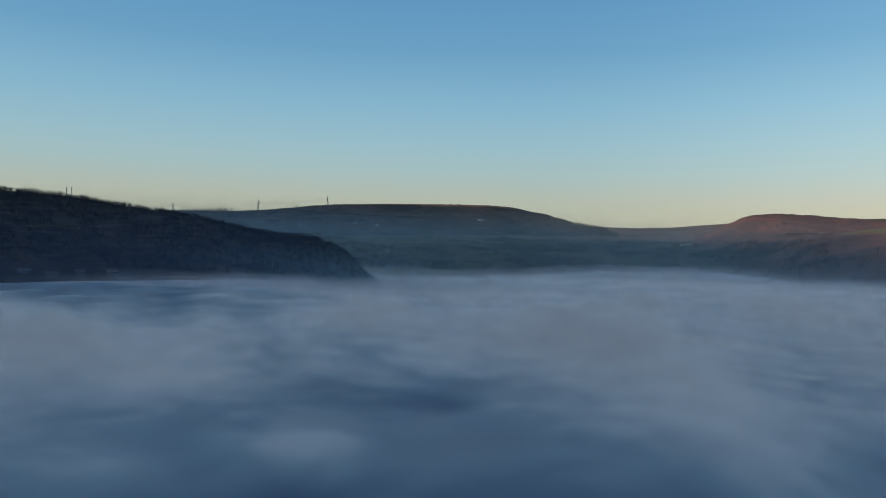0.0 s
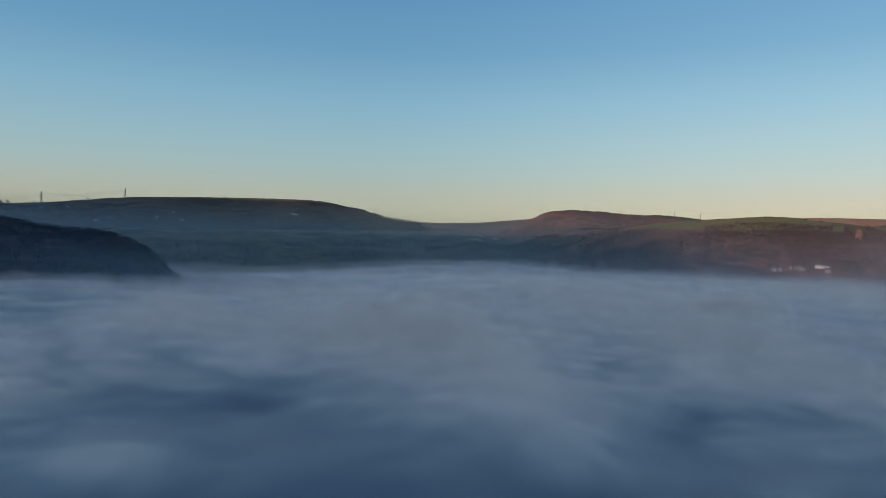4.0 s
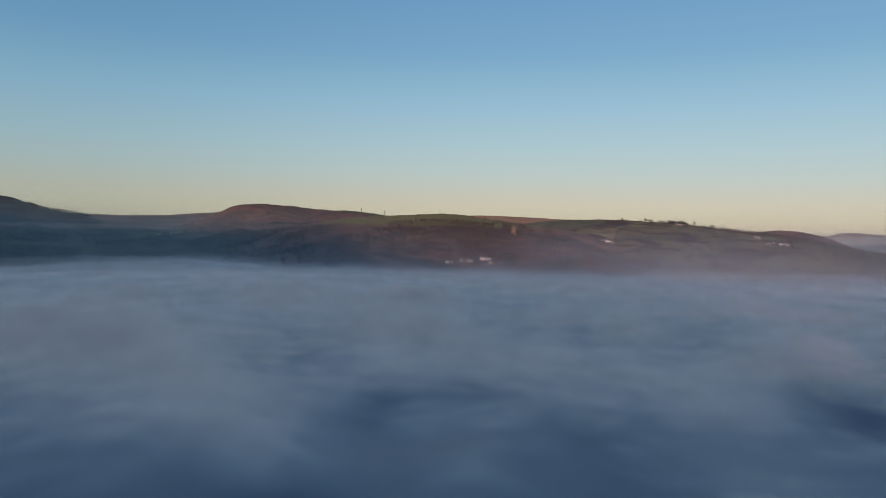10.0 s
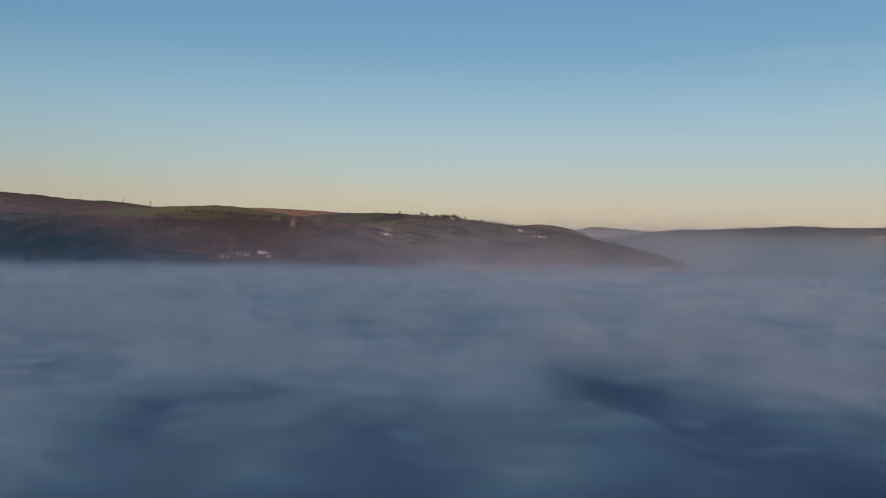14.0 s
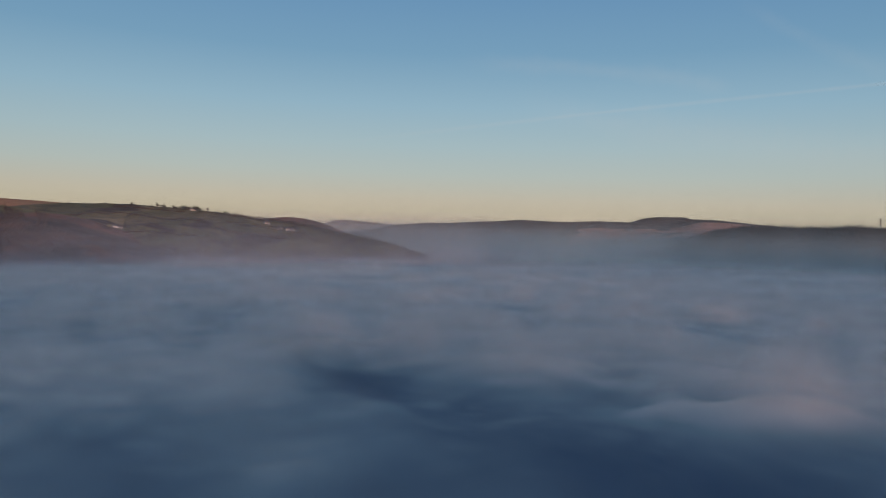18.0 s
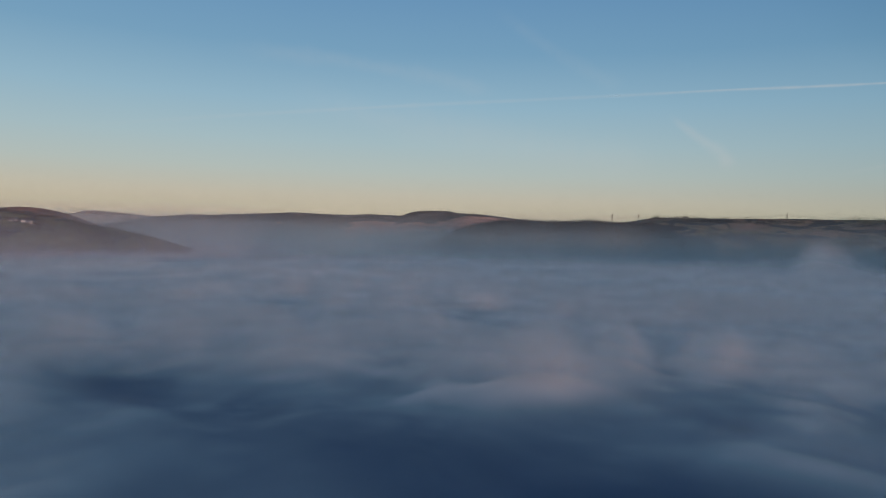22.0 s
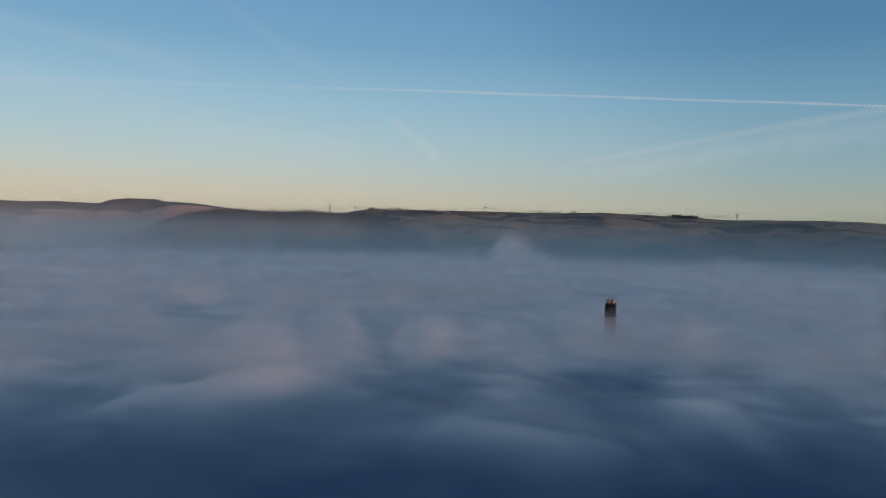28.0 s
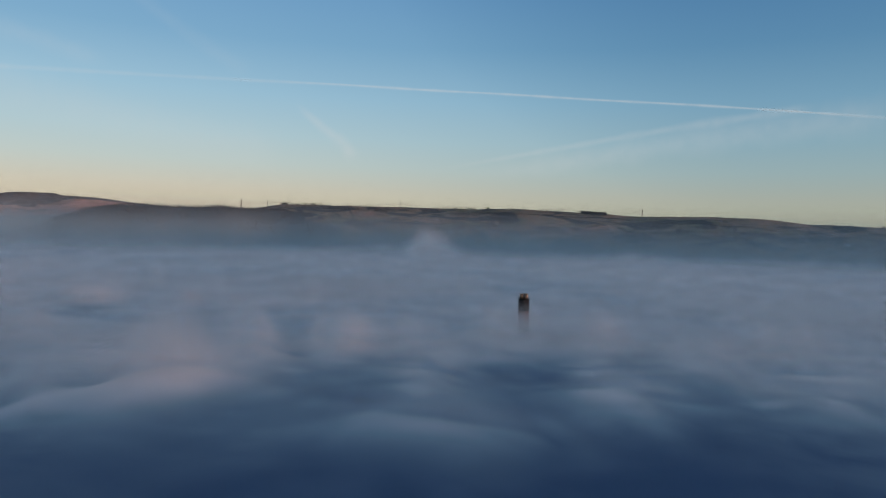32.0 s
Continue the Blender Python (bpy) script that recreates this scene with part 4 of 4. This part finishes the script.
def crown_cards(rng, h, w, count, size, low=0.16):
    """Small leaf or twig clumps in an uneven crown: positions, normals by chance."""
    verts, faces = [], []
    lobes = [(rng.normal(0, w * 0.22), rng.normal(0, w * 0.22), h * rng.uniform(low + 0.18, 0.86), w * rng.uniform(0.2, 0.36)) for _ in range(7)]
    for _ in range(count):
        lx, ly, lz, lr = lobes[rng.randint(len(lobes))]
        p = np.array([lx, ly, lz]) + rng.normal(0, 1, 3) * lr * 0.55
        p[2] = min(max(p[2], h * low * 0.8), h)
        a = rng.normal(0, 1, 3)
        a /= np.linalg.norm(a)
        c = np.cross(a, rng.normal(0, 1, 3))
        c /= np.linalg.norm(c)
        s = size * rng.uniform(0.6, 1.4)
        i = len(verts)
        verts += [p - a * s, p + c * s * 0.6, p + a * s, p - c * s * 0.6]
        faces.append((i, i + 1, i + 2, i + 3))
    return verts, faces


def tree(name, label, h, w, leaf, seed, count=170):
    rng = np.random.RandomState(seed)
    ob = thing(name, label, "tree", "trees along the skylines")
    b = bmesh.new()
    tube(b, 0.032 * h, 0.016 * h, -1.5, h * 0.45, 7)
    for _ in range(6):
        a = rng.uniform(0, 6.28)
        base = Vector((0, 0, h * rng.uniform(0.25, 0.45)))
        tip = Vector((w * 0.36 * math.cos(a), w * 0.36 * math.sin(a), h * rng.uniform(0.6, 0.9)))
        strut(b, base, tip, 0.02 * h)
        strut(b, base.lerp(tip, 0.5), tip + Vector((rng.normal(0, w * 0.12), rng.normal(0, w * 0.12), h * 0.08)), 0.012 * h)
    part("trunk", b, m_bark, ob)
    me = bpy.data.meshes.new("crown")
    v, f = crown_cards(rng, h, w, count, 0.05 * h + 0.12, 0.04)
    me.from_pydata([tuple(p) for p in v], [], f)
    me.materials.append(leaf)
    crown = new("crown", me)
    crown.parent = ob
    return ob


models = [tree("tree", "bare rounded winter tree standing on the ridge", 10, 11, m_twig, 1, 260), tree("tree", "broad dark evergreen tree on the skyline", 11, 15, m_ever, 2, 420), tree("tree", "small wind-bent thorn bush on the ridge", 6, 7, m_twig, 3, 120),
          tree("tree", "tall bare winter tree above the fields", 14, 10, m_twig, 4, 150)]
TREES = [(farm_ridge, "50.2:2 51.1:2 52.5:2 53.4:2 54.3:0 54.5:2 55.1:2 55.7:0 56.05:0 56.5:1 56.6:0 57.2:0 57.45:1 57.65:0 57.9:1 58.0:0 58.15:1 58.3:0 58.4:1 58.6:1 58.75:0 58.85:1 58.95:1 59.15:1 59.4:0 59.7:3 60.0:0 60.3:1 60.6:0 60.9:3 61.1:1 61.3:0 62.0:2 62.6:2"),
         (ridge, "113.5:0 113.65:1 113.85:0 114.25:2 115.3:0 115.5:2 115.75:0 116.0:1 116.3:2 116.5:2 117.3:2 118.4:2 118.65:0 120.8:2 121.4:2 124.2:2 125.3:2 127.4:0 127.6:2 127.85:2 128.2:2 130.0:1 133.0:2 146.0:2 158.6:0"),
         (flat_hill, "-21.8:0 -20.6:2 -20.1:0 -19.6:1 -19.0:1 -18.6:0 -18.1:2 -17.7:1 -17.3:1 -16.9:0 -15.3:0 -12.9:2 -11.9:1 -11.5:2"),
         (knoll, "35.0:2 36.4:2 37.8:2 39.7:2 40.3:2 42.4:2 43.4:2"), (round_hill, "24.6:2 26.2:2 29.4:2 31.8:2 33.6:2"), (hump, "31.2:2"), (orange, "47.9:2 50.1:0")]
placed = set()
rng = random.Random(5)
for hill_, text in TREES:
    for item in text.split():
        az, k = item.split(":")
        az, k = float(az), int(k)
        s = 0.975 - 0.02 * rng.random()
        m = Matrix.Translation(hill_.at(az, s)) @ Matrix.Rotation(rng.uniform(0, 6.28), 4, "Z")
        if k in placed:
            g = rng.uniform(0.75, 1.2)
            keep = models[k].scale.copy()
            models[k].scale = (g, g, g * rng.uniform(0.85, 1.1))
            copy_thing(models[k], m)
            models[k].scale = keep
        else:
            models[k].matrix_basis = m
            placed.add(k)


def woodland(name, label, hill_, regions, mat, h, w, seed, cards=19):
    """Far woods: many small trees strewn over stretches of a hill (heading, share of slope, count)."""
    rng = np.random.RandomState(seed)
    base = []
    for k in range(8):
        v, f = crown_cards(rng, h, w, cards, 0.11 * h, 0.03)
        i = len(v)
        v += [np.array(p) for p in ((-0.25, 0, -1.5), (0.25, 0, -1.5), (0.12, 0, h * 0.6), (-0.12, 0, h * 0.6), (0, -0.25, -1.5), (0, 0.25, -1.5), (0, 0.12, h * 0.6), (0, -0.12, h * 0.6))]
        base.append((np.array(v), np.array(f + [(i, i + 1, i + 2, i + 3), (i + 4, i + 5, i + 6, i + 7)])))
    allv, allf, off = [], [], 0
    for a0, a1, s0, s1, count in regions:
        for _ in range(count):
            az, s = rng.uniform(a0, a1), rng.uniform(s0, s1)
            if a1 - a0 > 2 and s < 0.97 and vnoise(np.array(az * 0.9), np.array(s * 5.0)) < -0.55:
                continue
            p = hill_.at(az, s)
            v, f = base[rng.randint(8)]
            t, g = rng.uniform(0, 6.28), rng.uniform(0.65, 1.25)
            c, n = math.cos(t), math.sin(t)
            q = v * g
            allv.append(np.stack([q[:, 0] * c - q[:, 1] * n + p.x, q[:, 0] * n + q[:, 1] * c + p.y, q[:, 2] + p.z], -1))
            allf.append(f + off)
            off += len(v)
    v, f = np.concatenate(allv), np.concatenate(allf)
    me = bpy.data.meshes.new(name)
    me.vertices.add(len(v))
    me.vertices.foreach_set("co", v.reshape(-1).astype(np.float32))
    me.loops.add(f.size)
    me.loops.foreach_set("vertex_index", f.reshape(-1).astype(np.int32))
    me.polygons.add(len(f))
    me.polygons.foreach_set("loop_start", np.arange(0, f.size, 4, dtype=np.int32))
    me.update(calc_edges=True)
    me.materials.append(mat)
    return tagged(new(name, me), label, "woodland", kind="stuff")


woodland("woodland", "dense bare winter woodland on the shaded hillside", wooded_hill, [(-34, -4, 0.2, 1.0, 4200), (-34, -5, 0.96, 1.0, 900), (-60, -34, 0.2, 1.0, 900)], m_shaded_crowns, 7, 6, 11)
woodland("escarpment_wood", "brown leafless wood clinging to the escarpment", knoll, [(22, 29, 0.3, 1.0, 900), (35.5, 46, 0.2, 0.86, 3200), (33.5, 36, 0.2, 0.74, 480), (31.5, 34, 0.15, 0.62, 380), (27, 32, 0.12, 0.5, 700), (40, 50, 0.15, 0.6, 1000), (44, 47, 0.6, 0.95, 200), (46.2, 48.8, 0.62, 0.97, 420)], m_russet, 6.5, 5.5, 12, 15)
woodland("spur_wood", "dark conifer wood covering the spur", spur, [(95, 116, 0.25, 1.0, 2400), (97, 114, 0.96, 1.0, 420)], m_woods, 8, 7, 13)
woodland("copse", "dark clump of trees on the ridge top", ridge, [(137.5, 138.3, 0.97, 0.995, 70), (138.3, 139.5, 0.955, 0.985, 90)], m_woods, 9, 8, 14, 40)
woodland("shoulder_wood", "dense line of bare trees down the hill's shoulder", flat_hill, [(9.2, 10.6, 0.95, 1.0, 130), (10.4, 13.2, 0.95, 1.0, 190), (-20.5, -17, 0.98, 1.0, 60)], m_woods, 8, 7, 24)
woodland("crest_trees", "thin broken line of small trees on the ridge crest", ridge, [(113.3, 116.8, 0.985, 0.998, 34), (116.8, 121, 0.985, 0.998, 14), (126.3, 129, 0.985, 0.998, 22), (129, 137, 0.985, 0.998, 12)], m_woods, 7.5, 6.5, 26, 30)
# the first stretch of trees is added to darken the band below the crest
woodland("ridge_belt", "dark belt of added trees below the ridge crest", ridge, [(116.5, 125.5, 0.84, 0.93, 620), (127.5, 133, 0.78, 0.86, 260), (139, 146, 0.5, 0.62, 300), (130, 139, 0.42, 0.6, 420)], m_woods, 6, 7, 25)
woodland("far_edge_wood", "thin line of trees along the far range", far_range, [(80.5, 93.2, 0.985, 1.0, 420), (94.0, 97.5, 0.9, 1.0, 420), (98.3, 101.5, 0.985, 1.0, 130)], m_woods, 3.6, 7, 15, 16)
woodland("valley_wood", "dark woods on the hazy valley slope", valley, [(-15, 24, 0.12, 0.55, 2300), (5, 28, 0.45, 0.7, 1300)], m_woods, 9, 8, 16)
woodland("round_hill_wood", "dark woods along the foot of the bracken hill", round_hill, [(19, 36, 0.1, 0.5, 2300)], m_woods, 9, 8, 17)
woodland("farm_wood", "brown hillside copses between the fields", farm_ridge, [(47, 75, 0.05, 0.25, 900), (66, 76, 0.5, 1.0, 500), (46, 50, 0.3, 0.6, 220), (61.5, 68, 0.93, 1.0, 260)], m_russet, 8, 7, 18)
woodland("ridge_scrub", "scattered thorn scrub and copses on the open slope", ridge, [(112, 170, 0.1, 0.5, 900), (129, 134, 0.6, 0.9, 160), (142, 158, 0.4, 0.75, 260)], m_russet, 6, 6, 19)


def hedge(hill_, runs, seed):
    """Field hedges: uneven low walls of twigs along lines on the hill."""
    rng = np.random.RandomState(seed)
    verts, faces = [], []
    for a0, s0, a1, s1 in runs:
        n = int(60 + 25 * abs(a1 - a0))
        for k in range(n):
            t = k / n
            p = hill_.at(a0 + (a1 - a0) * t, s0 + (s1 - s0) * t)
            for _ in range(4):
                q = np.array(p) + rng.normal(0, 1, 3) * np.array([1.3, 1.3, 0.5]) + np.array([0, 0, 1.2])
                a = rng.normal(0, 1, 3)
                c = np.cross(a, rng.normal(0, 1, 3))
                a, c = a / np.linalg.norm(a) * 1.6, c / np.linalg.norm(c) * 1.1
                i = len(verts)
                verts += [tuple(q - a), tuple(q + c), tuple(q + a), tuple(q - c)]
                faces.append((i, i + 1, i + 2, i + 3))
    me = bpy.data.meshes.new("hedgerow")
    me.from_pydata(verts, [], faces)
    me.materials.append(m_twig)
    tagged(new("hedgerow", me), "dark bare hedgerows dividing the hill pastures", "hedge", kind="stuff")


hedge(farm_ridge, [(48, 0.7, 54, 0.78), (53, 0.93, 58, 0.9), (54, 0.75, 60, 0.7), (52, 0.5, 59, 0.42), (60, 0.62, 66, 0.55), (61, 0.8, 67, 0.72)], 1)
hedge(ridge, [(133, 0.84, 142, 0.9), (143, 0.78, 152, 0.72)], 2)
hedge(flat_hill, [(-21, 0.98, -12, 0.97), (-20, 0.8, -13, 0.75), (-12, 0.5, 0, 0.4)], 3)

# ---- vapour trails, far and high ----


def trail(points, dist, width0, width1, amount, label):
    """A soft ribbon of ice cloud along headings and elevations."""
    az = np.linspace(points[0][0], points[-1][0], 140)
    el = np.interp(az, [p[0] for p in points], [p[1] for p in points])
    k = np.ones(15) / 15
    el = np.convolve(np.pad(el, 7, mode="reflect", reflect_type="odd"), k, "valid")
    mid = np.array([bearing(a, e) * dist for a, e in zip(az, el)]) + np.array(EYE)
    run = np.gradient(mid, axis=0)
    out = np.cross(run, mid - np.array(EYE))
    out /= np.linalg.norm(out, axis=1)[:, None]
    wid = np.linspace(width0, width1, len(az))[:, None] * (1 + 0.25 * fbm(az * 7, az * 0, 10, 3))[:, None]
    rows_ = np.stack([mid + out * wid * s for s in np.linspace(-0.5, 0.5, 7)], 0)
    ob = new("vapour_trail", grid_mesh("vapour_trail", rows_, uv=True))
    n = Nodes("ice_cloud_glow")
    t = n.add("ShaderNodeUVMap")
    s = n.add("ShaderNodeSeparateXYZ", Vector=t.outputs[0])
    across = n.math("MULTIPLY", n.remap(s.outputs[1], 0.0, 0.5), n.remap(s.outputs[1], 0.5, 1.0, 1.0, 0.0))
    ends = n.math("MULTIPLY", n.remap(s.outputs[0], 0.0, 0.3), n.remap(s.outputs[0], 0.9, 1.0, 1.0, 0.0))
    fac = n.math("MULTIPLY", n.math("MULTIPLY", across, ends), n.remap(n.noise(n.place(), 0.012, 4), 0.2, 0.7, 0.55, 1.0))
    fac = n.math("MULTIPLY", fac, amount)
    # sunlight on the ice is put in as a weak glow of the ribbon
    e = n.add("ShaderNodeEmission", Color=(0.78, 0.82, 0.84, 1), Strength=0.75)
    clear = n.add("ShaderNodeBsdfTransparent")
    m = n.add("ShaderNodeMixShader")
    n.set(m, "0", fac)
    n.set(m, "1", clear.outputs[0])
    n.set(m, "2", e.outputs[0])
    n.tree.links.new(m.outputs[0], n.out.inputs["Surface"])
    ob.data.materials.append(n.mat)
    tagged(ob, label, "vapour trail", kind="backdrop")


trail([(62, 5.6), (68.5, 7.06), (80.2, 8.9), (93, 10.35), (104.9, 11.1), (117.7, 11.47), (131.4, 11.17), (144.6, 10.3), (151, 9.65), (158.5, 8.7), (168, 7.3)], 4700, 46, 24, 0.14, "thin white aircraft trail across the dawn sky")
trail([(108, 11.2), (117.7, 11.47), (131.4, 11.17), (144.6, 10.3), (151, 9.65), (158.5, 8.7)], 4690, 24, 18, 0.27, "fresh bright stretch of an aircraft trail")
trail([(124, 4.5), (127.2, 5.3), (133.9, 6.6), (140.5, 7.8), (144.7, 8.5), (150.5, 9.25), (155, 9.8)], 4750, 40, 90, 0.16, "faint spreading aircraft trail in the sky")
trail([(126, 4.4), (133, 5.2), (142, 6.9), (150, 8.0), (160, 9.0)], 4770, 150, 300, 0.15, "broad faint veil of high cloud")
trail([(114.2, 9.9), (115.2, 9.0), (117, 7.6), (118.2, 6.8), (118.9, 5.8), (119.1, 5.2)], 4800, 60, 190, 0.22, "short faint wisp of ice cloud")
trail([(78, 14.0), (88, 13.6), (96, 12.6), (101, 11.4)], 4820, 180, 140, 0.085, "broad faint veil of high cloud")
trail([(100, 18.2), (104, 15.5), (108, 13.2), (111, 11.8)], 4830, 110, 180, 0.05, "broad faint veil of high cloud")
trail([(82, 11.0), (90, 9.6), (98, 8.2), (106, 6.9), (114, 5.8)], 4840, 330, 420, 0.1, "broad faint veil of high cloud")
